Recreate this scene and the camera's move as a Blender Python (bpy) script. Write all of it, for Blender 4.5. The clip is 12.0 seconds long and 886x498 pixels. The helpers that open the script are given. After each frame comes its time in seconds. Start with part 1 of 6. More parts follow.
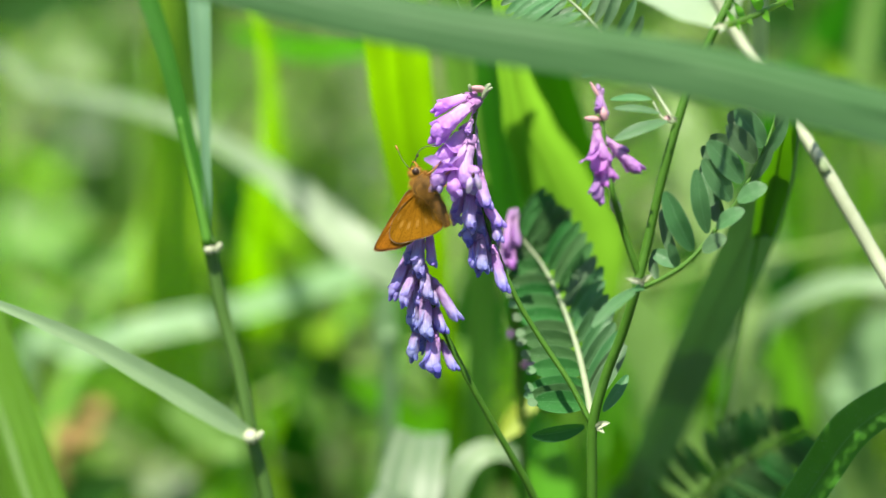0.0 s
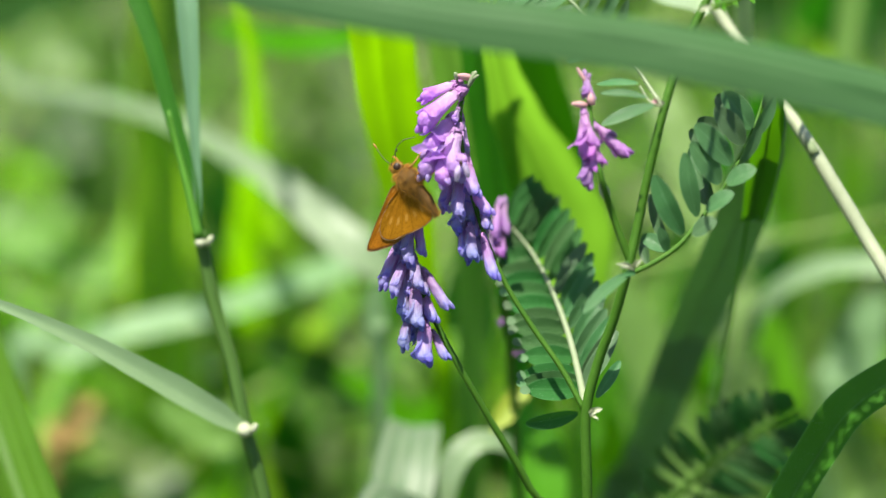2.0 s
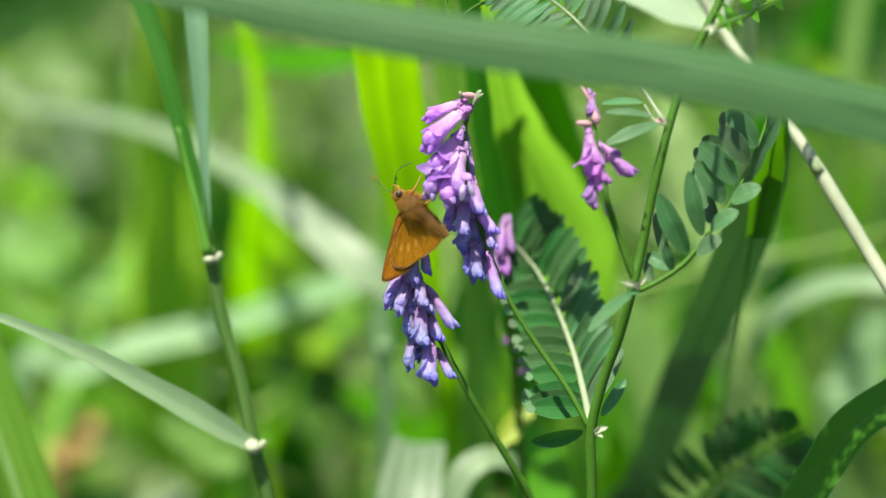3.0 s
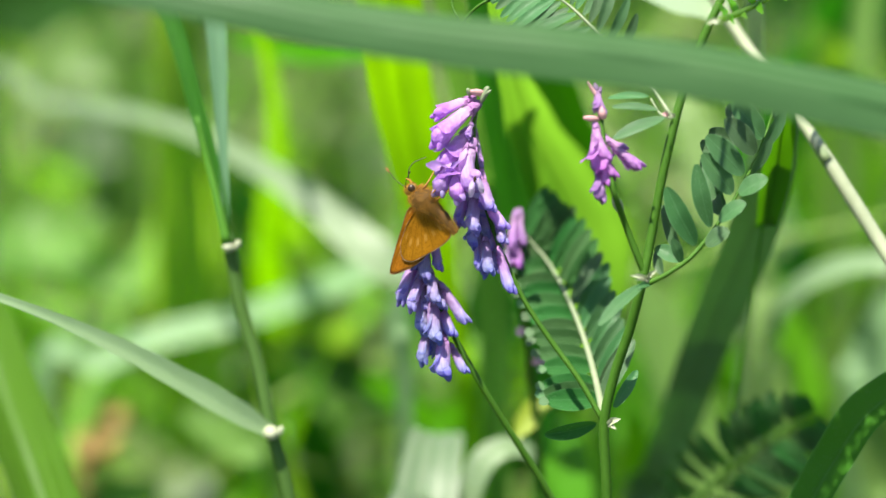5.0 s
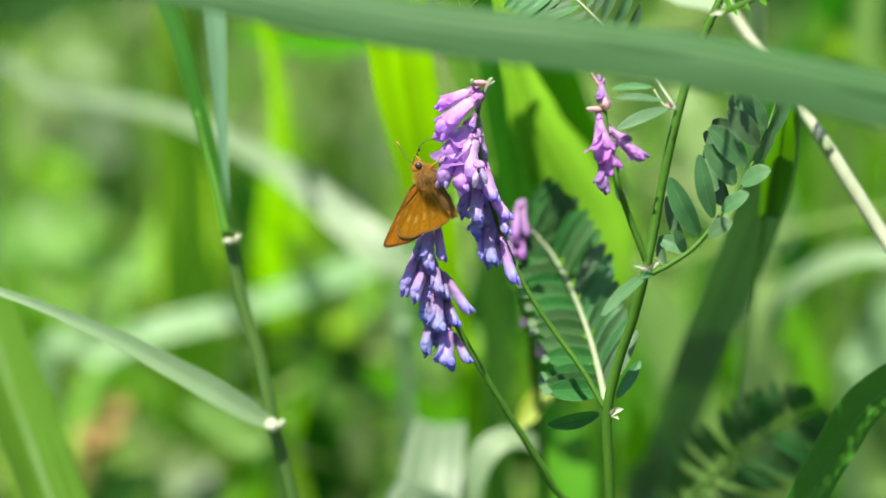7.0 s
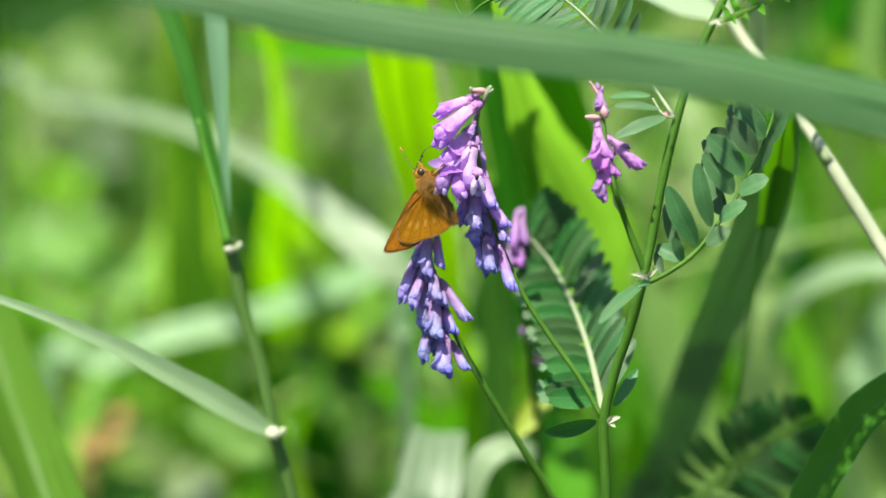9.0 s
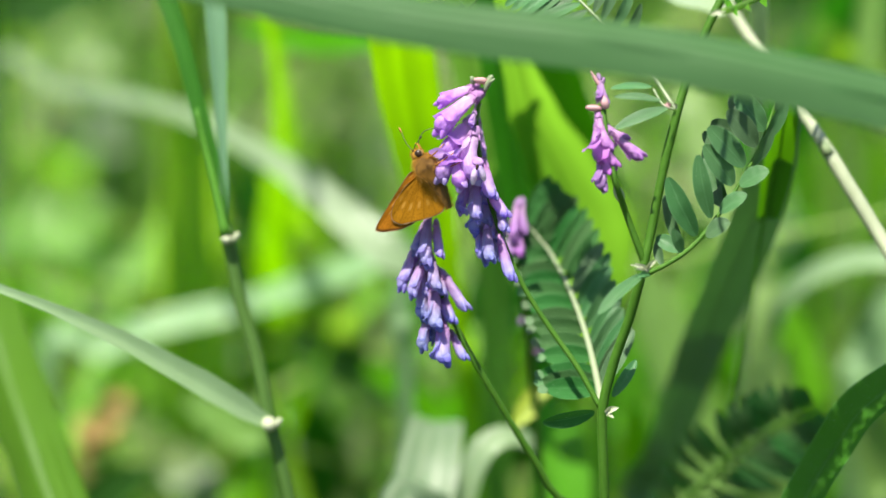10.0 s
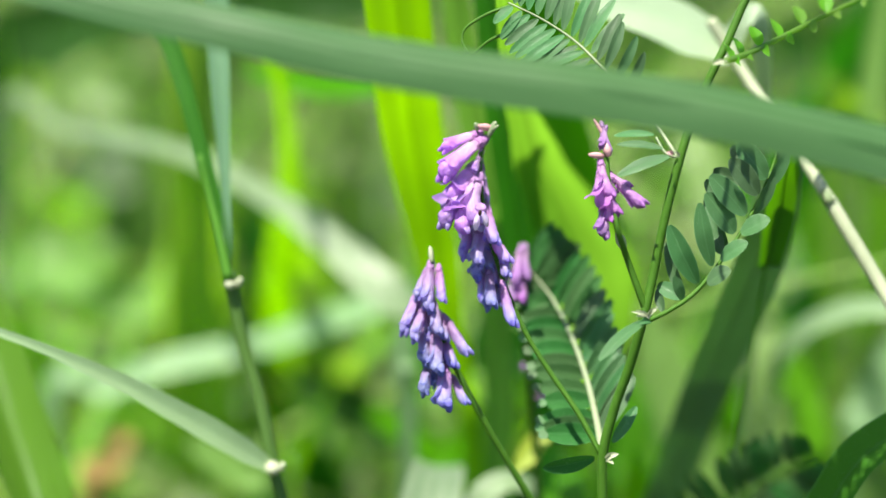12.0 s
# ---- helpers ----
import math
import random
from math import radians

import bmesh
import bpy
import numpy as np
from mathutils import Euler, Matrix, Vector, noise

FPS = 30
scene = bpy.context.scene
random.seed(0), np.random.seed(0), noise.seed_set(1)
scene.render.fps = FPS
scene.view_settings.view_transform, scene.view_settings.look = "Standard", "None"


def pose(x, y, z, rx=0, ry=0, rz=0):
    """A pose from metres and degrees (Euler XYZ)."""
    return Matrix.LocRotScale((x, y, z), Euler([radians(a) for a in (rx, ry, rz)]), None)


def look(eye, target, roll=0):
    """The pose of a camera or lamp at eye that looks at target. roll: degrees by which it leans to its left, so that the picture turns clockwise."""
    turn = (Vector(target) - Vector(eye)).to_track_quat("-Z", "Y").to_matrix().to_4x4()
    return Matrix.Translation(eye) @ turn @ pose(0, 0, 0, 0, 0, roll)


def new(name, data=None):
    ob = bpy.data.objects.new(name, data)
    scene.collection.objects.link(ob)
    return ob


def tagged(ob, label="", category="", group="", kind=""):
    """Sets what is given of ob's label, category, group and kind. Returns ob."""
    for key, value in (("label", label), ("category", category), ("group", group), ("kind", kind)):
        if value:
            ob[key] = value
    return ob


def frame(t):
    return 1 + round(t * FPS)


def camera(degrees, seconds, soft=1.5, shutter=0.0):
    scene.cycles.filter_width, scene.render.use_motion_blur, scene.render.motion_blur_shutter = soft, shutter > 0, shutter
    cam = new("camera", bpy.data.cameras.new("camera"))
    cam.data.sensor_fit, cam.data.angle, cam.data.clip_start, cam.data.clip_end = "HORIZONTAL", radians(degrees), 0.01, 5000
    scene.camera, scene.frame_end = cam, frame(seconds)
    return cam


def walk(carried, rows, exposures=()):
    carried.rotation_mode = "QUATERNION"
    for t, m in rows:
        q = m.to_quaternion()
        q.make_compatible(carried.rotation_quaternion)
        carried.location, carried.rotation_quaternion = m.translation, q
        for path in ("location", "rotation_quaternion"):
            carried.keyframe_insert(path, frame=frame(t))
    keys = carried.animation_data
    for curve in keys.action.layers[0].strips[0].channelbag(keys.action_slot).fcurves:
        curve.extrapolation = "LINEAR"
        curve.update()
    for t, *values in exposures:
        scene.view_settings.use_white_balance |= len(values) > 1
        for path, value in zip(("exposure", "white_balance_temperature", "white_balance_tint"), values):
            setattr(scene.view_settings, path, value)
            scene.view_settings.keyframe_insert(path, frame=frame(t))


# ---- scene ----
cam = camera(20, 12.0, soft=1.5, shutter=0.12)
# a short telephoto lens, wide open on a flower less than half a metre away
cam.data.dof.use_dof = True
cam.data.dof.focus_distance = 0.474
cam.data.dof.aperture_fstop = 5.8
walk(cam, [
    (0, look((-0.00207, -0.45415, 0.52090), (-0.00160, 0.00004, 0.40004), 1.487)),
    (0.5, look((-0.00338, -0.45589, 0.52114), (0.00064, -0.00144, 0.40127), 1.735)),
    (1, look((-0.00259, -0.45550, 0.52007), (0.00262, -0.00121, 0.39967), 1.216)),
    (1.5, look((-0.00096, -0.45426, 0.51822), (0.00088, -0.00044, 0.39600), 0.784)),
    (2, look((-0.00271, -0.45284, 0.51895), (0.00042, 0.00122, 0.39761), 0.402)),
    (2.5, look((-0.00002, -0.45396, 0.52160), (-0.00002, 0.00003, 0.39996), -0.000)),
    (3, look((-0.00309, -0.45324, 0.52016), (-0.00054, 0.00145, 0.40119), 0.300)),
    (3.5, look((0.00231, -0.45177, 0.52303), (-0.00103, 0.00160, 0.39916), -0.453)),
    (5.5, look((0.00085, -0.45655, 0.52648), (-0.00337, -0.00344, 0.40169), -1.205)),
    (6, look((0.00314, -0.45628, 0.52443), (-0.00414, -0.00290, 0.40077), -1.157)),
    (6.5, look((-0.00033, -0.45681, 0.52600), (-0.00348, -0.00392, 0.40039), -0.970)),
    (8.5, look((0.00298, -0.45852, 0.52461), (-0.00269, -0.00511, 0.40098), -0.791)),
    (9, look((0.00243, -0.45850, 0.52458), (-0.00285, -0.00487, 0.40174), -0.664)),
    (9.5, look((0.00175, -0.45953, 0.52514), (-0.00205, -0.00592, 0.40217), -0.397)),
    (10, look((0.00239, -0.45840, 0.52473), (-0.00280, -0.00533, 0.39982), -0.222)),
    (10.5, look((0.00236, -0.45919, 0.52241), (-0.00218, -0.00540, 0.40013), -0.067)),
    (11, look((0.00224, -0.45794, 0.52516), (-0.00141, -0.00456, 0.40131), -0.017)),
    (11.5, look((0.00217, -0.45849, 0.52529), (-0.00225, -0.00441, 0.40407), 0.459)),
    (12, look((0.00355, -0.46075, 0.52571), (-0.00326, -0.00562, 0.40862), 0.305)),
], [(0, 1.13), (2.5, 1.01), (5.5, 1.14), (9.5, 1.13), (11.3, 1.16), (12, 1.19)])

# ---- light ----
SUN_FROM = Vector((-0.20, -0.25, 0.94)).normalized()
world = bpy.data.worlds.new("sky")
scene.world = world
world.use_nodes = True
wn = world.node_tree
sky = wn.nodes.new("ShaderNodeTexSky")
sky.sky_type = "NISHITA"
sky.sun_disc = False
sky.sun_elevation = math.asin(SUN_FROM.z)
sky.sun_rotation = math.atan2(SUN_FROM.x, SUN_FROM.y)
wn.nodes["Background"].inputs["Strength"].default_value = 0.085
wn.links.new(sky.outputs["Color"], wn.nodes["Background"].inputs["Color"])
sun_data = bpy.data.lights.new("sun", "SUN")
sun_data.energy = 5.0
sun_data.angle = radians(0.5)
sun_data.color = (1.0, 0.95, 0.83)
sun = new("sun", sun_data)
sun.matrix_world = look(SUN_FROM * 5, (0, 0, 0))


# ---- materials ----
def shader(name):
    m = bpy.data.materials.new(name)
    m.use_nodes = True
    nt = m.node_tree
    nt.nodes.clear()
    return m, nt


def node(nt, kind, **inputs):
    n = nt.nodes.new(kind)
    for k, v in inputs.items():
        n.inputs[k.replace("_", " ")].default_value = v
    return n


def rgb(c):
    return (c[0], c[1], c[2], 1)


def ramp(nt, src, stops):
    r = nt.nodes.new("ShaderNodeValToRGB")
    e = r.color_ramp.elements
    while len(e) < len(stops):
        e.new(0.5)
    for el, (p, c) in zip(e, stops):
        el.position, el.color = p, rgb(c)
    nt.links.new(src, r.inputs["Fac"])
    return r.outputs["Color"]


def mixc(nt, fac, a, b, mode="MIX"):
    n = nt.nodes.new("ShaderNodeMix")
    n.data_type, n.blend_type = "RGBA", mode
    for sock, v in ((n.inputs[0], fac), (n.inputs[6], a), (n.inputs[7], b)):
        if isinstance(v, (int, float)):
            sock.default_value = v
        elif isinstance(v, tuple):
            sock.default_value = rgb(v)
        else:
            nt.links.new(v, sock)
    return n.outputs[2]


def scaled_uv(nt, su, sv):
    uv = nt.nodes.new("ShaderNodeUVMap")
    mp = nt.nodes.new("ShaderNodeMapping")
    mp.inputs["Scale"].default_value = (su, sv, 1)
    nt.links.new(uv.outputs["UV"], mp.inputs["Vector"])
    return uv.outputs["UV"], mp.outputs["Vector"]


def vary(nt, color, island, amount=0.35):
    """Lighter and darker from one piece to the next."""
    if island:
        r = nt.nodes.new("ShaderNodeNewGeometry").outputs["Random Per Island"]
    else:
        r = nt.nodes.new("ShaderNodeObjectInfo").outputs["Random"]
    hsv = nt.nodes.new("ShaderNodeHueSaturation")
    nt.links.new(color, hsv.inputs["Color"])
    for key, lo, hi in (("Value", 1 - amount, 1 + amount), ("Hue", 0.5 - 0.02, 0.5 + 0.015), ("Saturation", 0.9, 1.1)):
        mr = nt.nodes.new("ShaderNodeMapRange")
        mr.inputs["To Min"].default_value, mr.inputs["To Max"].default_value = lo, hi
        nt.links.new(r, mr.inputs["Value"])
        nt.links.new(mr.outputs["Result"], hsv.inputs["Value" if key == "Value" else key])
    return hsv.outputs["Color"]


def leaf_material(name, color, glow, through_amount=0.42, rough=0.42, veins=26, vein_color=None, island=False, bump=0.25, spec=0.4, amount=0.2, ribbed=0.45, hairy=False):
    """A thin green leaf: a waxy face, veins along its length, light that comes through it."""
    m, nt = shader(name)
    uv, stretched = scaled_uv(nt, veins, 2.0)
    wave = node(nt, "ShaderNodeTexWave", Scale=0.5, Distortion=0.6, Detail=1.0)
    wave.wave_type, wave.bands_direction = "BANDS", "X"
    nt.links.new(stretched, wave.inputs["Vector"])
    coords = nt.nodes.new("ShaderNodeTexCoord")
    blot = node(nt, "ShaderNodeTexNoise", Scale=90.0, Detail=4.0, Roughness=0.6)
    nt.links.new(coords.outputs["Object"], blot.inputs["Vector"])
    fine = node(nt, "ShaderNodeTexNoise", Scale=1400.0, Detail=2.0)
    nt.links.new(coords.outputs["Object"], fine.inputs["Vector"])
    dark = tuple(c * 0.72 for c in color)
    vein = vein_color or tuple(min(1, c * 1.35 + 0.01) for c in color)
    base = mixc(nt, blot.outputs["Fac"], dark, tuple(c * 1.22 for c in color))
    vf = nt.nodes.new("ShaderNodeMath")
    vf.operation, vf.inputs[1].default_value = "MULTIPLY", ribbed
    nt.links.new(wave.outputs["Fac"], vf.inputs[0])
    base = mixc(nt, vf.outputs[0], base, vein)
    if hairy:
        # a paler midrib and rim, and scattered pale specks of hair and dust
        sep = nt.nodes.new("ShaderNodeSeparateXYZ")
        nt.links.new(uv, sep.inputs["Vector"])
        lines = ramp(nt, sep.outputs["X"], [(0.0, (0.7, 0.7, 0.7)), (0.045, (0, 0, 0)), (0.475, (0, 0, 0)), (0.5, (0.5, 0.5, 0.5)), (0.525, (0, 0, 0)), (0.955, (0, 0, 0)), (1.0, (0.7, 0.7, 0.7))])
        base = mixc(nt, lines, base, tuple(min(1, c * 1.7 + 0.05) for c in color))
        speck = node(nt, "ShaderNodeTexNoise", Scale=3800.0, Detail=2.0)
        nt.links.new(coords.outputs["Object"], speck.inputs["Vector"])
        base = mixc(nt, ramp(nt, speck.outputs["Fac"], [(0.66, (0, 0, 0)), (0.78, (0.5, 0.5, 0.5))]), base, (0.34, 0.42, 0.30))
    base = vary(nt, base, island, amount)
    lit = mixc(nt, blot.outputs["Fac"], tuple(c * 0.85 for c in glow), tuple(c * 1.1 for c in glow))
    lit = mixc(nt, vf.outputs[0], lit, tuple(c * 0.7 for c in glow))
    lit = vary(nt, lit, island, amount)
    face = node(nt, "ShaderNodeBsdfPrincipled", Roughness=rough)
    face.inputs["Specular IOR Level"].default_value = spec
    nt.links.new(base, face.inputs["Base Color"])
    back = nt.nodes.new("ShaderNodeBsdfTranslucent")
    nt.links.new(lit, back.inputs["Color"])
    bmp = node(nt, "ShaderNodeBump", Strength=bump, Distance=0.0004)
    hsum = nt.nodes.new("ShaderNodeMath")
    hsum.operation = "MULTIPLY_ADD"
    nt.links.new(fine.outputs["Fac"], hsum.inputs[0])
    hsum.inputs[1].default_value = 0.35
    nt.links.new(wave.outputs["Fac"], hsum.inputs[2])
    nt.links.new(hsum.outputs[0], bmp.inputs["Height"])
    nt.links.new(bmp.outputs["Normal"], face.inputs["Normal"])
    mix = node(nt, "ShaderNodeMixShader", Fac=through_amount)
    out = nt.nodes.new("ShaderNodeOutputMaterial")
    nt.links.new(face.outputs[0], mix.inputs[1])
    nt.links.new(back.outputs[0], mix.inputs[2])
    nt.links.new(mix.outputs[0], out.inputs["Surface"])
    return m


def plain_material(name, a, b, scale=300.0, rough=0.5, bump=0.3, through_amount=0.0, spec=0.4, gradient=None):
    """A skin of two mottled colours; gradient: (position, colour) stops along the piece's length."""
    m, nt = shader(name)
    if gradient:
        spot = nt.nodes.new("ShaderNodeNewGeometry").outputs["Position"]
    else:
        spot = nt.nodes.new("ShaderNodeTexCoord").outputs["Object"]
    big = node(nt, "ShaderNodeTexNoise", Scale=scale, Detail=5.0, Roughness=0.6)
    nt.links.new(spot, big.inputs["Vector"])
    small = node(nt, "ShaderNodeTexNoise", Scale=scale * 7, Detail=2.0)
    nt.links.new(spot, small.inputs["Vector"])
    col = mixc(nt, big.outputs["Fac"], a, b)
    if gradient:
        uv = nt.nodes.new("ShaderNodeUVMap")
        sep = nt.nodes.new("ShaderNodeSeparateXYZ")
        nt.links.new(uv.outputs["UV"], sep.inputs["Vector"])
        wob = nt.nodes.new("ShaderNodeMath")
        wob.operation = "MULTIPLY_ADD"
        nt.links.new(big.outputs["Fac"], wob.inputs[0])
        wob.inputs[1].default_value = 0.25
        nt.links.new(sep.outputs["Y"], wob.inputs[2])
        col = mixc(nt, 0.85, col, ramp(nt, wob.outputs[0], gradient))
        streak = node(nt, "ShaderNodeTexWave", Scale=6.0, Distortion=1.5, Detail=2.0)
        nt.links.new(uv.outputs["UV"], streak.inputs["Vector"])
        sf = nt.nodes.new("ShaderNodeMath")
        sf.operation, sf.inputs[1].default_value = "MULTIPLY", 0.35
        nt.links.new(streak.outputs["Fac"], sf.inputs[0])
        col = mixc(nt, sf.outputs[0], col, (0.75, 0.6, 0.75), "MULTIPLY")
        col = vary(nt, col, False, 0.14)
    face = node(nt, "ShaderNodeBsdfPrincipled", Roughness=rough)
    face.inputs["Specular IOR Level"].default_value = spec
    nt.links.new(col, face.inputs["Base Color"])
    bmp = node(nt, "ShaderNodeBump", Strength=bump, Distance=0.0003)
    nt.links.new(small.outputs["Fac"], bmp.inputs["Height"])
    if gradient:
        crumple = node(nt, "ShaderNodeTexNoise", Scale=650.0, Detail=2.0)
        nt.links.new(spot, crumple.inputs["Vector"])
        folds = node(nt, "ShaderNodeBump", Strength=0.7, Distance=0.0011)
        nt.links.new(crumple.outputs["Fac"], folds.inputs["Height"])
        nt.links.new(folds.outputs["Normal"], bmp.inputs["Normal"])
    nt.links.new(bmp.outputs["Normal"], face.inputs["Normal"])
    out = nt.nodes.new("ShaderNodeOutputMaterial")
    if through_amount:
        back = nt.nodes.new("ShaderNodeBsdfTranslucent")
        nt.links.new(col, back.inputs["Color"])
        mix = node(nt, "ShaderNodeMixShader", Fac=through_amount)
        nt.links.new(face.outputs[0], mix.inputs[1])
        nt.links.new(back.outputs[0], mix.inputs[2])
        nt.links.new(mix.outputs[0], out.inputs["Surface"])
    else:
        nt.links.new(face.outputs[0], out.inputs["Surface"])
    return m


GRASS_LIME = leaf_material("lime_green_grass", (0.06, 0.19, 0.012), (0.22, 0.54, 0.015), 0.4, veins=5, spec=0.25)
# base green raised to look like a blade with sun behind it
GRASS_SUNLIT = leaf_material("sunlit_green_grass", (0.085, 0.27, 0.008), (0.27, 0.74, 0.003), 0.6, veins=1.5, bump=0.15, ribbed=0.9, spec=0.04, vein_color=(0.11, 0.33, 0.008))
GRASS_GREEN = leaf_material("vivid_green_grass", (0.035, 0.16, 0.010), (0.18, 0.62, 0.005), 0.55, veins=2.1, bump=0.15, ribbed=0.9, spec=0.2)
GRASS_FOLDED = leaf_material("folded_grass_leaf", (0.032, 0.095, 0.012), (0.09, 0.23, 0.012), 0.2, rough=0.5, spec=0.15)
# brighter copy of the grass green for blades in full sun
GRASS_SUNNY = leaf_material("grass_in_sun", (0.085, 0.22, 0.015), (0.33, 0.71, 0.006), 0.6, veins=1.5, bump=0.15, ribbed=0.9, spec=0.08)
GRASS_MID = leaf_material("mid_green_grass", (0.10, 0.24, 0.03), (0.30, 0.62, 0.03), 0.45, veins=6)
GRASS_VEINED = leaf_material("veined_grass", (0.074, 0.155, 0.088), (0.07, 0.24, 0.03), 0.16, rough=0.3, veins=22, ribbed=0.7, spec=0.6)
GRASS_SUNLIT_TIP = leaf_material("sunlit_tip_grass", (0.04, 0.14, 0.012), (0.16, 0.48, 0.010), 0.5, veins=16, ribbed=0.9, spec=0.3)
GRASS_BLUE = leaf_material("bluish_grass", (0.10, 0.185, 0.10), (0.14, 0.32, 0.06), 0.3, rough=0.4, veins=5, spec=0.35, ribbed=0.8)
GRASS_FORE = leaf_material("grey_green_grass", (0.036, 0.088, 0.027), (0.06, 0.16, 0.025), 0.25, rough=0.42, veins=3.2, spec=0.25, ribbed=0.95, vein_color=(0.080, 0.160, 0.062))
GRASS_PALE = leaf_material("pale_grass", (0.21, 0.32, 0.16), (0.26, 0.45, 0.11), 0.32, rough=0.38, spec=0.55)
GRASS_WHITE = leaf_material("glossy_whitish_grass", (0.30, 0.38, 0.24), (0.26, 0.40, 0.14), 0.2, rough=0.3, spec=0.9, veins=14, ribbed=0.5)
GRASS_WARM = leaf_material("yellowish_green_grass", (0.07, 0.165, 0.014), (0.27, 0.56, 0.01), 0.45, veins=4, ribbed=0.6, spec=0.25)
GRASS_STRIPED = leaf_material("striped_pale_grass", (0.12, 0.23, 0.11), (0.20, 0.38, 0.11), 0.35, veins=2.4, ribbed=0.95, vein_color=(0.24, 0.34, 0.20))
GRASS_SOFT = leaf_material("soft_green_grass", (0.155, 0.28, 0.065), (0.27, 0.48, 0.045), 0.4, rough=0.4)
# next three: grass darkened in its colour where blades stand in shade
GRASS_DARK = leaf_material("dark_shaded_grass", (0.03, 0.145, 0.016), (0.07, 0.42, 0.01), 0.45, spec=0.2)
GRASS_DEEP_SHADE = leaf_material("deep_shade_grass", (0.022, 0.085, 0.010), (0.05, 0.20, 0.006), 0.35, spec=0.15)
GRASS_SHADE = leaf_material("shaded_veined_grass", (0.042, 0.125, 0.014), (0.12, 0.34, 0.010), 0.3, rough=0.5, veins=14, ribbed=0.5, spec=0.15, hairy=True)
CULM = leaf_material("grass_culm", (0.066, 0.19, 0.024), (0.15, 0.40, 0.02), 0.2, veins=3, spec=0.2)
# the culm green, lightened for sun on the sheath
CULM_SUNNY = leaf_material("sunlit_sheath", (0.095, 0.195, 0.035), (0.20, 0.42, 0.03), 0.2, veins=8, spec=0.2)
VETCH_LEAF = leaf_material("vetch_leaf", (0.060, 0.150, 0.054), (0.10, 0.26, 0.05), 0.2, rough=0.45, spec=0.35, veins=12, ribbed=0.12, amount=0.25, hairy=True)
# leaflet green again for shade, sunlit tips and full sun, held in the colour
VETCH_SHADE = leaf_material("shaded_vetch_leaf", (0.042, 0.128, 0.034), (0.06, 0.20, 0.02), 0.15, rough=0.6, spec=0.1, veins=12, ribbed=0.12, amount=0.12, hairy=True)
VETCH_SUNLIT_TIP = leaf_material("sunlit_tip_vetch_leaf", (0.10, 0.19, 0.085), (0.14, 0.32, 0.06), 0.25, rough=0.5, spec=0.3, veins=12, ribbed=0.12)
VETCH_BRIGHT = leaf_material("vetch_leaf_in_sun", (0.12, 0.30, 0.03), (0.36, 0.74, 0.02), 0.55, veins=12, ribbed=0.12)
VETCH_STEM = plain_material("vetch_stem", (0.034, 0.115, 0.006), (0.070, 0.175, 0.014), 700, 0.5, 0.5, 0, 0.25)
PALE_RIB = plain_material("pale_rib", (0.20, 0.27, 0.13), (0.34, 0.39, 0.25), 500, 0.5, 0.3, 0.1)
WHITISH = plain_material("whitish_bract", (0.40, 0.45, 0.26), (0.54, 0.56, 0.40), 600, 0.6, 0.3, 0.2)
STRAW = plain_material("dry_straw", (0.26, 0.31, 0.17), (0.42, 0.45, 0.31), 400, 0.5)
SHEATH = plain_material("grey_sheath", (0.11, 0.17, 0.06), (0.20, 0.25, 0.13), 500, 0.6)
DEAD = plain_material("dead_leaf", (0.32, 0.20, 0.06), (0.42, 0.29, 0.10), 200, 0.7, 0.4, 0.3)
LEMON = plain_material("yellowing_leaf", (0.26, 0.36, 0.03), (0.36, 0.44, 0.05), 200, 0.5, 0.3, 0.4)
CALYX = plain_material("calyx", (0.40, 0.20, 0.42), (0.50, 0.28, 0.46), 700, 0.6, 0.3, 0.2, 0.3,
    [(0.0, (0.36, 0.24, 0.32)), (0.2, (0.40, 0.21, 0.46))])
BUD = plain_material("flower_bud", (0.62, 0.28, 0.36), (0.70, 0.46, 0.42), 900, 0.6, 0.4, 0.2)
LILAC = plain_material("lilac_petal", (0.72, 0.42, 0.74), (0.88, 0.66, 0.88), 420, 0.42, 0.25, 0.5, 0.4,
    [(0.1, (0.62, 0.36, 0.60)), (0.45, (0.80, 0.56, 0.86)), (0.75, (0.66, 0.40, 0.82)), (1.1, (0.50, 0.26, 0.76))])
VIOLET = plain_material("violet_petal", (0.48, 0.28, 0.58), (0.64, 0.46, 0.74), 420, 0.42, 0.25, 0.6, 0.4,
    [(0.2, (0.50, 0.26, 0.48)), (0.5, (0.64, 0.43, 0.74)), (0.78, (0.64, 0.55, 0.86)), (0.98, (0.44, 0.44, 0.86)), (1.15, (0.32, 0.28, 0.72))])
BLUE_VIOLET = plain_material("blue_violet_petal", (0.40, 0.25, 0.56), (0.54, 0.40, 0.72), 420, 0.42, 0.25, 0.6, 0.4,
    [(0.2, (0.47, 0.24, 0.46)), (0.5, (0.57, 0.38, 0.67)), (0.75, (0.55, 0.55, 0.85)), (0.95, (0.36, 0.41, 0.83)), (1.15, (0.21, 0.23, 0.67))])
PINK = plain_material("pink_petal", (0.66, 0.34, 0.58), (0.82, 0.50, 0.72), 420, 0.42, 0.25, 0.5, 0.4,
    [(0.1, (0.66, 0.40, 0.60)), (0.6, (0.62, 0.34, 0.70)), (1.0, (0.46, 0.18, 0.62))])
WING_PALE = plain_material("pale_wing_petal", (0.66, 0.54, 0.78), (0.84, 0.76, 0.86), 420, 0.42, 0.25, 0.5, 0.4,
    [(0.4, (0.82, 0.74, 0.86)), (0.8, (0.70, 0.58, 0.82)), (1.05, (0.50, 0.36, 0.78))])
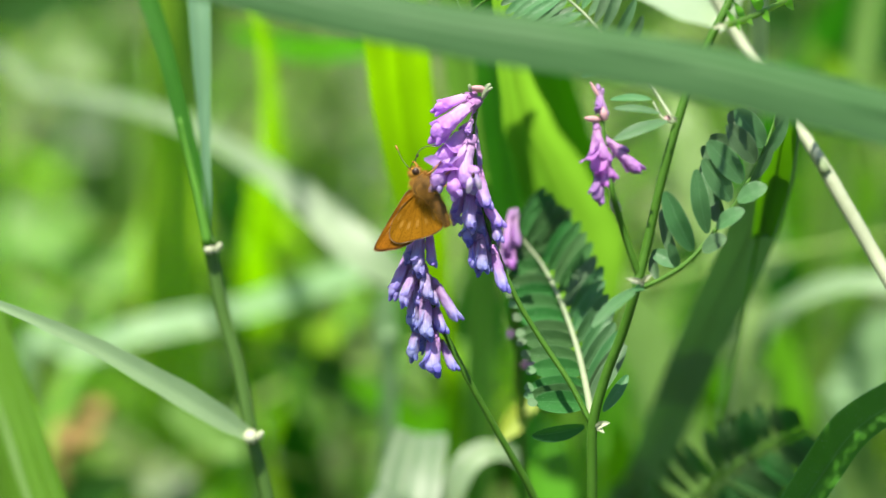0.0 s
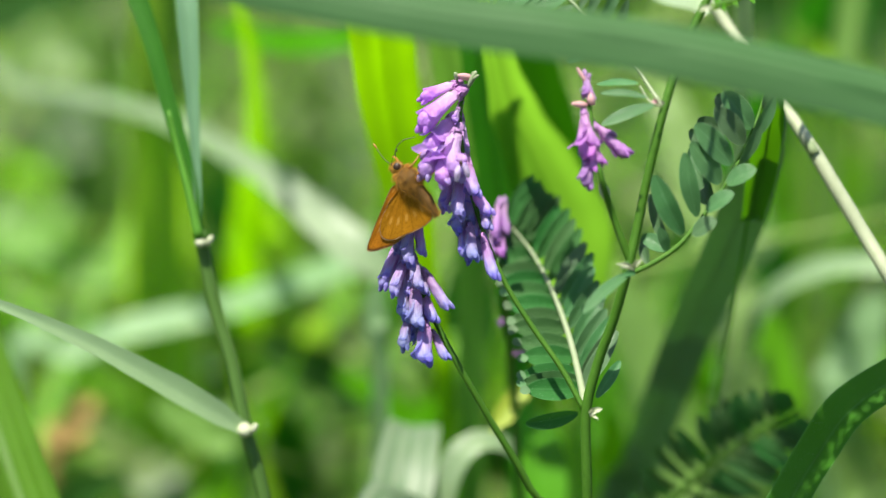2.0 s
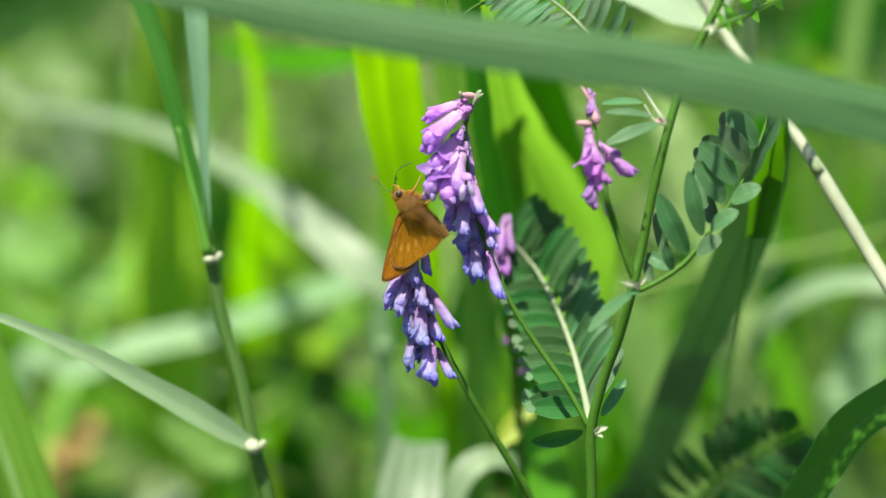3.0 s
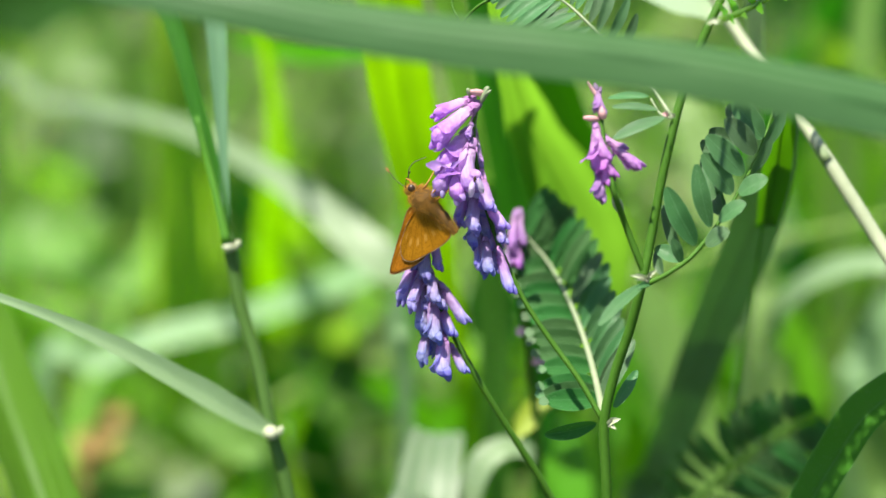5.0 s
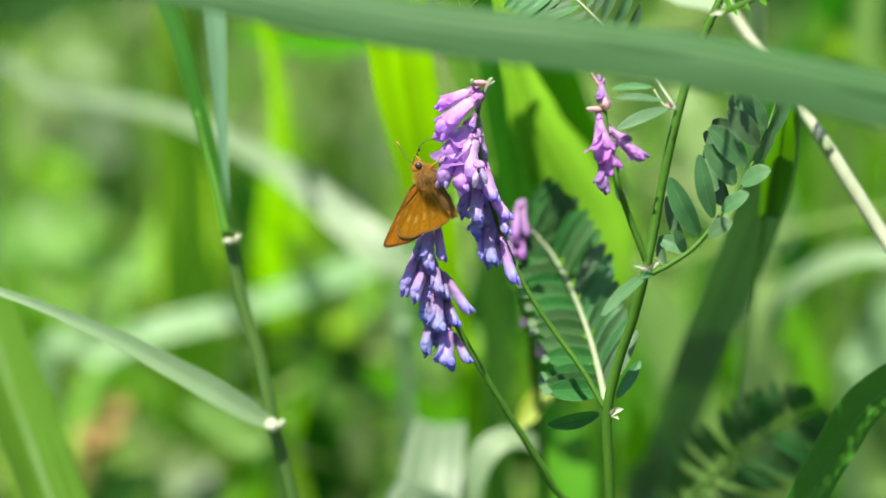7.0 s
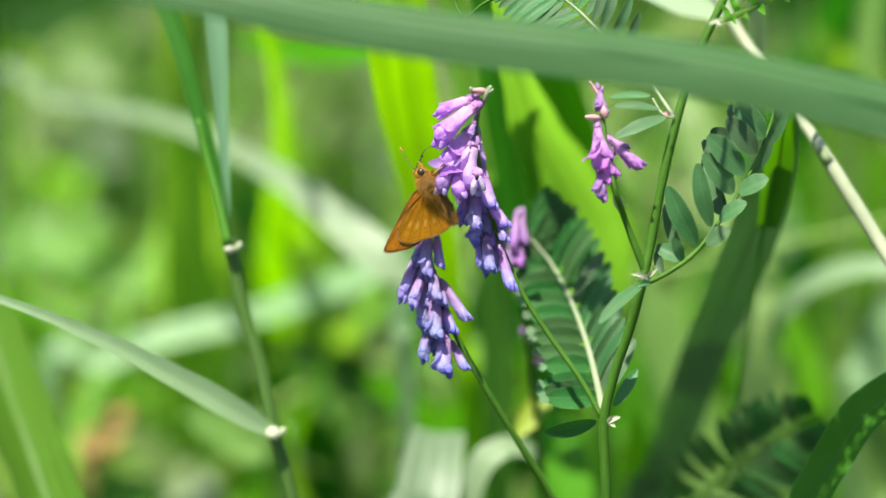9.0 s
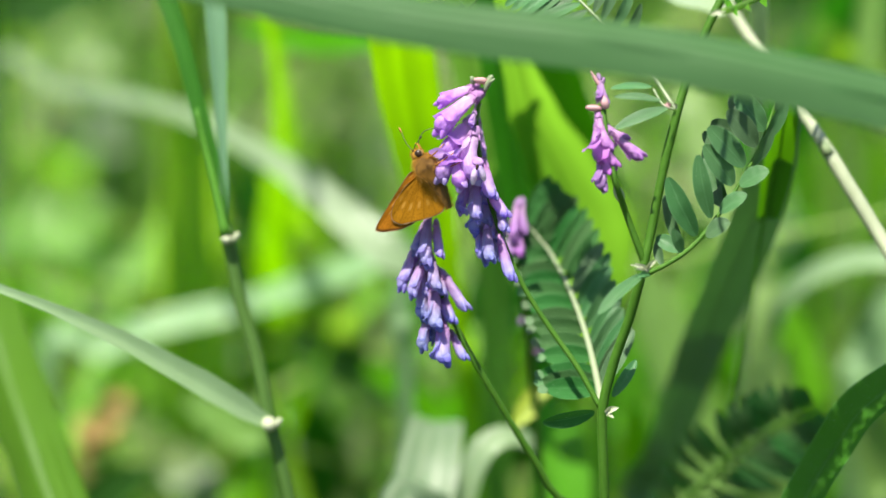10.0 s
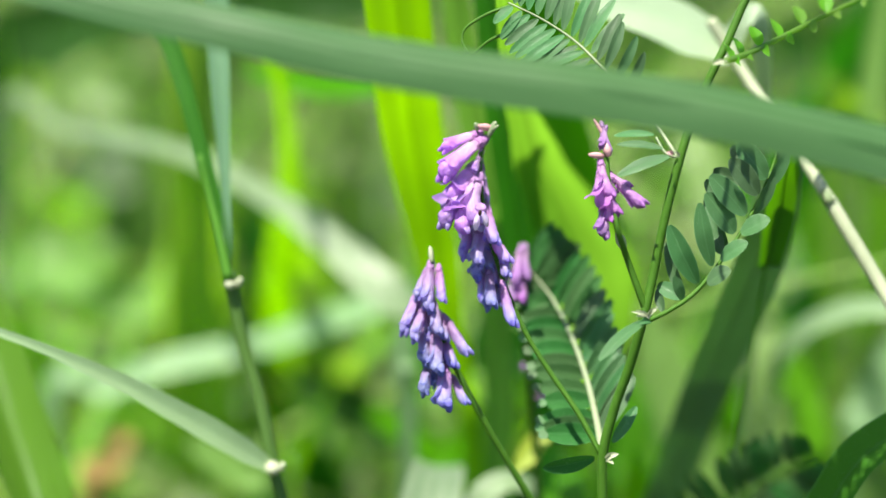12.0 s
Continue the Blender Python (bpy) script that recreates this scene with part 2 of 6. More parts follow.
SOIL = plain_material("meadow_ground", (0.035, 0.05, 0.018), (0.07, 0.085, 0.03), 30, 0.9, 0.6)
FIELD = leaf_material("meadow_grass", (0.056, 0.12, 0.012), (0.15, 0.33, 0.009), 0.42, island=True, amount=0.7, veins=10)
# lighter and darker copies of the meadow green, for grass in sun and shade
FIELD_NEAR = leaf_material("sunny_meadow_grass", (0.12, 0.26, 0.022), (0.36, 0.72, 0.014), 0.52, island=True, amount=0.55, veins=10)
FIELD_FULL_SUN = leaf_material("full_sun_meadow_grass", (0.27, 0.36, 0.115), (0.44, 0.60, 0.08), 0.42, island=True, amount=0.4, veins=10)
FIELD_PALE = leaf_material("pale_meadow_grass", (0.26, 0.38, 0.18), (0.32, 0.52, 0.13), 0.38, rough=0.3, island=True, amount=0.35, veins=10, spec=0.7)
FIELD_SHADED = leaf_material("shaded_meadow_grass", (0.025, 0.075, 0.015), (0.04, 0.14, 0.008), 0.3, island=True, amount=0.5, veins=10)
FUR = plain_material("tawny_hair", (0.56, 0.29, 0.045), (0.23, 0.105, 0.016), 1400, 0.7, 0.3, 0.1, 0.15)
BODY = plain_material("furry_body", (0.16, 0.09, 0.03), (0.09, 0.05, 0.016), 900, 0.8, 0.6)
EYE = plain_material("dark_eye", (0.028, 0.014, 0.008), (0.045, 0.022, 0.012), 900, 0.35, 0.05)
LEG = plain_material("orange_leg", (0.45, 0.20, 0.05), (0.35, 0.15, 0.04), 900, 0.5)
DARK_HORN = plain_material("dark_antenna", (0.03, 0.025, 0.02), (0.06, 0.045, 0.03), 900, 0.5)
ORANGE_TIP = plain_material("orange_club", (0.34, 0.14, 0.03), (0.26, 0.10, 0.02), 900, 0.5)
FRINGE_PALE = plain_material("cream_scales", (0.46, 0.31, 0.12), (0.34, 0.22, 0.08), 900, 0.7, 0.3, 0.2)
FRINGE = plain_material("tan_fringe", (0.34, 0.22, 0.09), (0.22, 0.13, 0.05), 900, 0.7, 0.3, 0.3)


def wing_material(name, body, spots, border, streak, soft=0.14, root=None):
    """Scaled wing: veins run out from the root, pale spots in a row, a dark rim."""
    m, nt = shader(name)
    uv = nt.nodes.new("ShaderNodeUVMap")
    sep = nt.nodes.new("ShaderNodeSeparateXYZ")
    nt.links.new(uv.outputs["UV"], sep.inputs["Vector"])
    coords = nt.nodes.new("ShaderNodeTexCoord")
    dust = node(nt, "ShaderNodeTexNoise", Scale=2500.0, Detail=3.0)
    nt.links.new(coords.outputs["Object"], dust.inputs["Vector"])
    broad = node(nt, "ShaderNodeTexNoise", Scale=260.0, Detail=3.0)
    nt.links.new(coords.outputs["Object"], broad.inputs["Vector"])
    col = mixc(nt, broad.outputs["Fac"], tuple(c * 0.6 for c in body), tuple(c * 1.4 for c in body))
    col = mixc(nt, ramp(nt, dust.outputs["Fac"], [(0.5, (0, 0, 0)), (0.7, (0.6, 0.6, 0.6))]), col, tuple(c * 0.5 for c in body))
    mp = nt.nodes.new("ShaderNodeMapping")
    mp.inputs["Scale"].default_value = (1, 0, 0)
    nt.links.new(uv.outputs["UV"], mp.inputs["Vector"])
    vein = node(nt, "ShaderNodeTexWave", Scale=3.2, Distortion=0.0)
    nt.links.new(mp.outputs["Vector"], vein.inputs["Vector"])
    vline = ramp(nt, vein.outputs["Fac"], [(0.0, (0.38, 0.38, 0.38)), (0.10, (0, 0, 0))])
    col = mixc(nt, vline, col, tuple(c * 0.45 for c in body))
    band = ramp(nt, sep.outputs["Y"], [(0.58, (0, 0, 0)), (0.63, (1, 1, 1)), (0.71, (1, 1, 1)), (0.77, (0, 0, 0))])
    cells = ramp(nt, vein.outputs["Fac"], [(0.62, (0, 0, 0)), (0.85, (1, 1, 1))])
    mask = mixc(nt, 1.0, band, cells, "MULTIPLY")
    mask = mixc(nt, 1.0, mask, ramp(nt, broad.outputs["Fac"], [(0.35, (0.15, 0.15, 0.15)), (0.6, (0.85, 0.85, 0.85))]), "MULTIPLY")
    col = mixc(nt, mask, col, spots)
    if root:
        col = mixc(nt, ramp(nt, sep.outputs["Y"], [(0.15, (0.9, 0.9, 0.9)), (0.55, (0, 0, 0))]), col, root)
    rim = ramp(nt, sep.outputs["Y"], [(streak, (0, 0, 0)), (min(0.99, streak + soft), (1, 1, 1))])
    col = mixc(nt, rim, col, border)
    face = node(nt, "ShaderNodeBsdfPrincipled", Roughness=0.65)
    face.inputs["Specular IOR Level"].default_value = 0.1
    nt.links.new(col, face.inputs["Base Color"])
    bmp = node(nt, "ShaderNodeBump", Strength=0.35, Distance=0.0002)
    nt.links.new(dust.outputs["Fac"], bmp.inputs["Height"])
    nt.links.new(bmp.outputs["Normal"], face.inputs["Normal"])
    back = nt.nodes.new("ShaderNodeBsdfTranslucent")
    nt.links.new(col, back.inputs["Color"])
    mix = node(nt, "ShaderNodeMixShader", Fac=0.42)
    out = nt.nodes.new("ShaderNodeOutputMaterial")
    nt.links.new(face.outputs[0], mix.inputs[1])
    nt.links.new(back.outputs[0], mix.inputs[2])
    nt.links.new(mix.outputs[0], out.inputs["Surface"])
    return m


WING_FORE = wing_material("forewing_underside", (0.44, 0.165, 0.009), (0.74, 0.44, 0.10), (0.12, 0.045, 0.010), 0.95)
WING_UNDER = wing_material("wing_underside", (0.40, 0.178, 0.007), (0.60, 0.33, 0.06), (0.33, 0.13, 0.008), 0.975)
WING_UPPER = wing_material("wing_upperside", (0.46, 0.12, 0.010), (0.62, 0.22, 0.02), (0.09, 0.025, 0.010), 0.58, 0.36, (0.74, 0.34, 0.03))


# ---- building helpers ----
def finish(name, bm, materials):
    me = bpy.data.meshes.new(name)
    bm.to_mesh(me)
    bm.free()
    for m in materials if isinstance(materials, (list, tuple)) else [materials]:
        me.materials.append(m)
    me.shade_smooth()
    return me


def part(name, bm, material, parent, label=""):
    ob = new(name, finish(name, bm, material))
    ob.parent = parent
    return tagged(ob, label)


def thing(name, label, category, group="", at=(0, 0, 0)):
    ob = new(name)
    ob.empty_display_size = 0.01
    ob.location = at
    return tagged(ob, label, category, group)


def fresh():
    bm = bmesh.new()
    bm.loops.layers.uv.new("UVMap")
    return bm


def smooth_path(points, n):
    """n + 1 points and their tangents on a smooth curve through the given ones."""
    p = [Vector(q) for q in points]
    if len(p) == 2:
        p = [p[0], p[0].lerp(p[1], 0.5), p[1]]
    ext = [2 * p[0] - p[1]] + p + [2 * p[-1] - p[-2]]
    out = []
    for i in range(n + 1):
        s = i / n * (len(p) - 1)
        k = min(int(s), len(p) - 2)
        f = s - k
        a, b, c, d = ext[k:k + 4]
        q = 0.5 * (2 * b + (c - a) * f + (2 * a - 5 * b + 4 * c - d) * f * f + (3 * b - a - 3 * c + d) * f ** 3)
        out.append(q)
    tans = [(out[min(i + 1, n)] - out[max(i - 1, 0)]).normalized() for i in range(n + 1)]
    return out, tans


def skin(bm, rings, closed=True, slot=0, v0=0.0, v1=1.0, cap=True):
    """Faces between rings of points, with u round and v along."""
    uvl = bm.loops.layers.uv.active
    rows = [[bm.verts.new(q) for q in ring] for ring in rings]
    m, n = len(rows), len(rows[0])
    for i in range(m - 1):
        for j in range(n if closed else n - 1):
            k = (j + 1) % n
            f = bm.faces.new((rows[i][j], rows[i][k], rows[i + 1][k], rows[i + 1][j]))
            f.material_index = slot
            for lp, (a, b) in zip(f.loops, ((j, i), (j + 1, i), (j + 1, i + 1), (j, i + 1))):
                lp[uvl].uv = (a / (n if closed else n - 1), v0 + (v1 - v0) * b / (m - 1))
    if closed and cap:
        for row in (rows[0][::-1], rows[-1]):
            f = bm.faces.new(row)
            f.material_index = slot
            for lp in f.loops:
                lp[uvl].uv = (0.5, v0 if row is not rows[-1] else v1)
    return rows


def tube(bm, points, radius, sides=8, n=16, slot=0, wobble=0.0, v0=0.0, v1=1.0):
    """A round stalk along a curve; radius: a number, or a function of 0 to 1."""
    pts, tans = smooth_path(points, n)
    side = Vector((0, 1, 0)) if abs(tans[0].y) < 0.9 else Vector((1, 0, 0))
    rings = []
    for i, (q, t) in enumerate(zip(pts, tans)):
        a = (side - t * side.dot(t)).normalized()
        b = t.cross(a)
        side = a
        r = radius(i / n) if callable(radius) else radius
        ring = []
        for j in range(sides):
            w = 2 * math.pi * j / sides
            rr = r * (1 + wobble * noise.noise(q * 900 + Vector((math.cos(w), math.sin(w), 0))))
            ring.append(q + (a * math.cos(w) + b * math.sin(w)) * rr)
        rings.append(ring)
    skin(bm, rings, True, slot, v0, v1)


def ribbon(bm, points, width, facing, fold=0.25, n=28, across=8, twist=0.0, slot=0, ripple=0.0):
    """A leaf blade along a curve, keeled on its midrib; width: full width as a function of 0 to 1; facing: the way its face looks."""
    pts, tans = smooth_path(points, n)
    face = Vector(facing).normalized()
    tops = []
    for i, (q, t) in enumerate(zip(pts, tans)):
        f = i / n
        nrm = (face - t * face.dot(t)).normalized()
        nrm = Matrix.Rotation(radians(twist) * f, 3, t) @ nrm
        sid = t.cross(nrm)
        w = max(width(f) if callable(width) else width, 0.00008)
        row = []
        for j in range(across + 1):
            s = 2 * j / across - 1
            lift = fold * w * 0.5 * (abs(s) ** 1.3) + ripple * w * noise.noise(Vector((f * 7, s * 0.8, q.x * 40)))
            row.append(q + sid * (s * w / 2) + nrm * lift)
        tops.append(row)
    skin(bm, tops, False, slot)
    return pts


def taper(w, root=0.6, belly=0.35, tip=1.0):
    """Width of a grass blade: root share at the base, full at the belly, to a point."""
    def f(s):
        if s < belly:
            return w * (root + (1 - root) * math.sin(s / belly * math.pi / 2))
        k = (s - belly) / (1 - belly)
        return w * max(0.0, 1 - k ** 1.8) ** tip
    return f


def profile(*widths):
    """Width of a blade through evenly spaced stations from low to high."""
    def f(s):
        k = min(int(s * (len(widths) - 1)), len(widths) - 2)
        q = s * (len(widths) - 1) - k
        q = q * q * (3 - 2 * q)
        return widths[k] * (1 - q) + widths[k + 1] * q
    return f


def oval(w):
    def f(s):
        return w * max(0.0, math.sin(math.pi * min(1, max(0, 0.02 + 0.96 * s)))) ** 0.55
    return f


def ball(bm, centre, size, axis=(0, 0, 1), seg=10, rings_n=7, slot=0, v=(0, 1)):
    rot = Vector(axis).to_track_quat("Z", "Y").to_matrix()
    rings = []
    for i in range(rings_n + 1):
        a = math.pi * (0.04 + 0.92 * i / rings_n)
        rings.append([Vector(centre) + rot @ Vector((math.sin(a) * math.cos(b) * size[0], math.sin(a) * math.sin(b) * size[1], -math.cos(a) * size[2]))
                      for b in (2 * math.pi * j / seg for j in range(seg))])
    skin(bm, rings, True, slot, v[0], v[1])


VIEW = (0.0, -0.966, 0.259)   # the way back from the flowers to where they are watched from


def grass_blade(label, points, width, material, facing=VIEW, fold=0.25, twist=0.0, group="meadow grasses", ripple=0.05, rib=None, name="grass_plant", root=None):
    """A grass leaf on its own root; points lead from low on the leaf to its end."""
    first = Vector(points[0])
    root = Vector(root or (first.x * 1.05, first.y + 0.02, 0.0))
    plant = thing(name, label, "dead leaf" if name == "dead_leaf" else "grass", group, root)
    way = [Vector((0, 0, 0)), (first - root) * 0.5 + Vector((0, 0, 0.1)) * (first - root).z, first - root] + [Vector(p) - root for p in points[1:]]
    s0 = 2 / (len(way) - 1)

    def w(s):
        q = max(0.0, (s - s0) / (1 - s0))
        return width(q) if s >= s0 else width(0) * (0.45 + 0.55 * s / s0)
    bm = fresh()
    pts = ribbon(bm, way, w, facing, fold, 64, 10, twist, ripple=ripple)
    blade = part("blade", bm, material, plant)
    bm = fresh()
    back = -Vector(facing).normalized() * 0.0003
    tube(bm, [q + back for q in pts[::4]], lambda s: (rib or 0.0004) * (1 - 0.8 * s), 6, 32)
    part("midrib", bm, material, blade)
    return plant


# ---- ground ----
def build_ground():
    bm = fresh()
    uvl = bm.loops.layers.uv.active
    radii = [0, 0.3, 0.7, 1.2, 2, 3, 4.5, 7, 12, 25, 60, 200, 900]
    rings = [[(r * math.cos(a), r * math.sin(a), 0.025 * noise.noise(Vector((r * math.cos(a) * 3, r * math.sin(a) * 3, 0))) if r < 20 else 0)
              for a in (2 * math.pi * j / 48 for j in range(48))] for r in radii[1:]]
    skin(bm, rings, True, cap=False)
    centre = bm.verts.new((0, 0, 0))
    bm.verts.ensure_lookup_table()
    for j in range(48):
        bm.faces.new((centre, bm.verts[j], bm.verts[(j + 1) % 48]))
    bmesh.ops.recalc_face_normals(bm, faces=bm.faces)
    if sum(f.normal.z for f in bm.faces) < 0:
        bmesh.ops.reverse_faces(bm, faces=bm.faces)
    ground = new("ground", finish("ground", bm, SOIL))
    tagged(ground, "dark mossy soil under a tall summer meadow", "ground", kind="structure")


def build_meadow(name, label, material, seed, count, place, height, width, leaning):
    """Tall grass, blade by blade, at the places that place() gives."""
    rng = random.Random(seed)
    verts, faces, uvs = [], [], []
    n = 7
    for _ in range(count):
        x, y = place(rng)
        h, w, lean, turn = rng.uniform(*height), rng.uniform(*width), rng.uniform(*leaning), rng.uniform(0, 2 * math.pi)
        spin = turn + rng.uniform(-0.9, 0.9)
        if name == "meadow_grass" and -0.7 < x < -0.03 and 0.2 < y < 1.4:
            h *= 0.74   # kept shorter on this side so more sun gets in
        bend = rng.uniform(0.1, 0.9)
        reach = lean * h * (0.5 + bend)
        if y > 0 and y + reach * math.sin(turn) < 0.12 and abs(x) < 0.6:
            turn, spin = -turn, -spin
        k0 = len(verts)
        for i in range(n + 1):
            s = i / n
            out = lean * h * (s ** 2) * (0.5 + bend)
            z = h * (s - 0.45 * bend * lean * s ** 3)
            ww = w * (0.7 + 0.3 * s) * (1 - s ** 2.5) + 0.0003
            cx, cy = x + out * math.cos(turn), y + out * math.sin(turn)
            dx, dy = -math.sin(spin) * ww / 2, math.cos(spin) * ww / 2
            verts.extend(((cx - dx, cy - dy, z), (cx, cy, z - 0.15 * ww), (cx + dx, cy + dy, z)))
        for i in range(n):
            a = k0 + 3 * i
            for b, u in ((a, 0.0), (a + 1, 0.5)):
                faces.append((b, b + 1, b + 4, b + 3))
                uvs.extend((u, i / n, u + 0.5, i / n, u + 0.5, (i + 1) / n, u, (i + 1) / n))
    me = bpy.data.meshes.new(name)
    me.from_pydata(verts, [], faces)
    uv = me.uv_layers.new(name="UVMap")
    uv.data.foreach_set("uv", uvs)
    me.materials.append(material)
    me.shade_smooth()
    tagged(new(name, me), label, "grass", kind="stuff")


def all_round(rng):
    while True:
        r, a = 0.28 + 5.5 * rng.random() ** 1.5, rng.uniform(0, 2 * math.pi)
        x, y = r * math.cos(a), r * math.sin(a)
        if not (y < 0.45 and abs(x) < 0.3 and y > -1.0) and not (y < 0.2 and r < 0.85):
            return x, y


def round_stems(rng):
    r, a = 1.1 * rng.random() ** 0.6, rng.uniform(0, 2 * math.pi)
    return r * math.cos(a), r * math.sin(a)


def further_off(rng):
    r, a = 1.6 + 5.4 * rng.random() ** 0.7, rng.uniform(0, 2 * math.pi)
    return r * math.cos(a), r * math.sin(a)


def between(rng):
    r, a = 0.2 + 2.4 * rng.random() ** 0.7, rng.uniform(0, 2 * math.pi)
    return r * math.cos(a), -0.3 + r * math.sin(a)


def behind_flowers(lo, hi):
    def place(rng):
        y = lo + (hi - lo) * rng.random()
        return rng.uniform(-1, 1) * (0.14 + 0.24 * y), y
    return place


build_ground()
build_meadow("meadow_grass", "dense tall green meadow grass in sun and shade", FIELD, 4, 16000, all_round, (0.2, 0.5), (0.004, 0.011), (0.1, 0.9))
build_meadow("meadow_grass", "tall green meadow grass further off", FIELD, 6, 15000, further_off, (0.25, 0.5), (0.005, 0.011), (0.1, 0.9))
build_meadow("short_grass", "low green grass between the tall blades", FIELD, 7, 9000, between, (0.05, 0.16), (0.003, 0.007), (0.2, 1.0))
build_meadow("short_grass", "short green grass round the stems", FIELD, 5, 2600, round_stems, (0.05, 0.2), (0.003, 0.007), (0.1, 1.0))
# these strands get their sunlit or shaded look from the material colour
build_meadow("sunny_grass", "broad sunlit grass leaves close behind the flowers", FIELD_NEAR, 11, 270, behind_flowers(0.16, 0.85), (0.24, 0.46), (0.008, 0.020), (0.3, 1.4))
build_meadow("light_grass", "light green grass leaves in full sun", FIELD_FULL_SUN, 17, 210, lambda rng: (rng.uniform(-0.34, 0.34), rng.uniform(0.28, 0.7)), (0.28, 0.46), (0.007, 0.016), (0.8, 2.0))
build_meadow("shaded_grass", "dark grass leaves in the shade of others", FIELD_SHADED, 31, 45, lambda rng: (rng.uniform(0.08, 0.32), rng.uniform(0.36, 0.62)), (0.30, 0.42), (0.014, 0.030), (0.2, 0.9))
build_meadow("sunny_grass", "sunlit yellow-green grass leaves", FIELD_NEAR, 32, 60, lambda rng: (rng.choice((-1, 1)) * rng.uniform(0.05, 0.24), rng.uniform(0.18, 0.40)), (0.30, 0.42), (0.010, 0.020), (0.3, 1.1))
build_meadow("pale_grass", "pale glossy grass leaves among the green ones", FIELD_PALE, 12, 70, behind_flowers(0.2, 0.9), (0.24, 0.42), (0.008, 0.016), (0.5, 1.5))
build_meadow("shaded_grass", "dark shaded grass leaves low in the meadow", FIELD_SHADED, 14, 330, behind_flowers(0.32, 1.2), (0.15, 0.40), (0.010, 0.024), (0.2, 1.2))


# ---- grasses ----
fore_blade = grass_blade("broad grey-green grass blade hanging across in front",
    [(0.1240, -0.0590, 0.4230), (0.1060, -0.0586, 0.4290), (0.0880, -0.0580, 0.4345), (0.0714, -0.0568, 0.4390), (0.0559, -0.0569, 0.4426), (0.0377, -0.0569, 0.4465), (0.0195, -0.0571, 0.4494), (-0.0000, -0.0575, 0.4519), (-0.0202, -0.0576, 0.4554), (-0.0400, -0.0565, 0.4594), (-0.0598, -0.0555, 0.4634), (-0.0840, -0.0538, 0.4694)],
    lambda s: 0.01008 * (1 - 0.62 * max(0, s - 0.42) ** 1.4), GRASS_FORE, (0, -0.80, 0.60), -0.28, 0, "near grasses", rib=0.0007, root=(0.24, -0.05, 0.0))

tall_grass = thing("grass_plant", "tall green grass stem with pale nodes and narrow leaves", "grass", "near grasses")
bm = fresh()
tube(bm, [(-0.0481, 0.0320, 0.3925), (-0.0478, 0.0325, 0.3902), (-0.0453, 0.0303, 0.3778), (-0.0419, 0.0274, 0.3669), (-0.0391, 0.0239, 0.3539), (-0.0358, 0.0216, 0.3413), (-0.0303, 0.0176, 0.3111), (-0.0262, 0.0163, 0.2674), (-0.0224, 0.0123, 0.1755), (-0.0214, -0.0038, -0.0391)], 0.00140, 10, 44)
part("culm", bm, CULM, tall_grass)
for pts, w, mat, lab in (
    ([(-0.0483, 0.0319, 0.3925), (-0.0498, 0.0354, 0.4012), (-0.0522, 0.0389, 0.4096), (-0.0547, 0.0424, 0.4170), (-0.0571, 0.0459, 0.4250), (-0.0595, 0.0495, 0.4319), (-0.0621, 0.0530, 0.4383), (-0.0655, 0.0565, 0.4464), (-0.0708, 0.0600, 0.4592)],
     profile(0.0016, 0.0025, 0.0030, 0.0033, 0.0035, 0.0038, 0.0041, 0.0041, 0.0037), GRASS_FOLDED, "narrow green leaf"),
    ([(-0.0483, 0.0319, 0.3925), (-0.0486, 0.0353, 0.4012), (-0.0492, 0.0387, 0.4097), (-0.0498, 0.0421, 0.4171), (-0.0504, 0.0454, 0.4257), (-0.0510, 0.0488, 0.4332), (-0.0515, 0.0522, 0.4395), (-0.0522, 0.0556, 0.4483), (-0.0531, 0.0590, 0.4605)],
     profile(0.0010, 0.0016, 0.0020, 0.0027, 0.0037, 0.0043, 0.0048, 0.0051, 0.0046), GRASS_BLUE, "bluish green leaf"),
    ([(-0.0398, 0.0221, 0.3548), (-0.0455, 0.0208, 0.3588), (-0.0520, 0.0195, 0.3633), (-0.0595, 0.0181, 0.3683), (-0.0670, 0.0168, 0.3731), (-0.0755, 0.0155, 0.3778), (-0.0818, 0.0141, 0.3812), (-0.0901, 0.0128, 0.3850), (-0.1091, 0.0115, 0.3925)],
     profile(0.0032, 0.0052, 0.0056, 0.0049, 0.0041, 0.0032, 0.0025, 0.0020, 0.0011), GRASS_PALE, "pale sunlit leaf")):
    bm = fresh()
    ribbon(bm, pts, w, VIEW if mat is not GRASS_PALE else (-0.1, -0.66, 0.74), 0.4, 44, 8, 0)
    part("leaf", bm, mat, tall_grass, lab)
bm = fresh()
tube(bm, [(-0.0481, 0.0306, 0.3917), (-0.0502, 0.0334, 0.4005), (-0.0523, 0.0362, 0.4079), (-0.0544, 0.0390, 0.4160)], lambda s: 0.00115 * (1 - 0.7 * s), 8, 16)
part("sheath", bm, CULM_SUNNY, tall_grass, "sunlit leaf sheath")
for p, r in (((-0.0479, 0.0308, 0.3910), 15), ((-0.0391, 0.0211, 0.3549), 19)):
    bm = fresh()
    ball(bm, p, (0.00012 * r, 0.00012 * r * 0.7, 0.00012 * r * 0.6), (0.3, 0, 1), 12, 8)
    ball(bm, Vector(p) + Vector((0.00189, -0.0005, 0.00047)), (0.00071, 0.00071, 0.00118), (0.5, 0, 1))
    part("node", bm, WHITISH, tall_grass, "whitish hairy node")

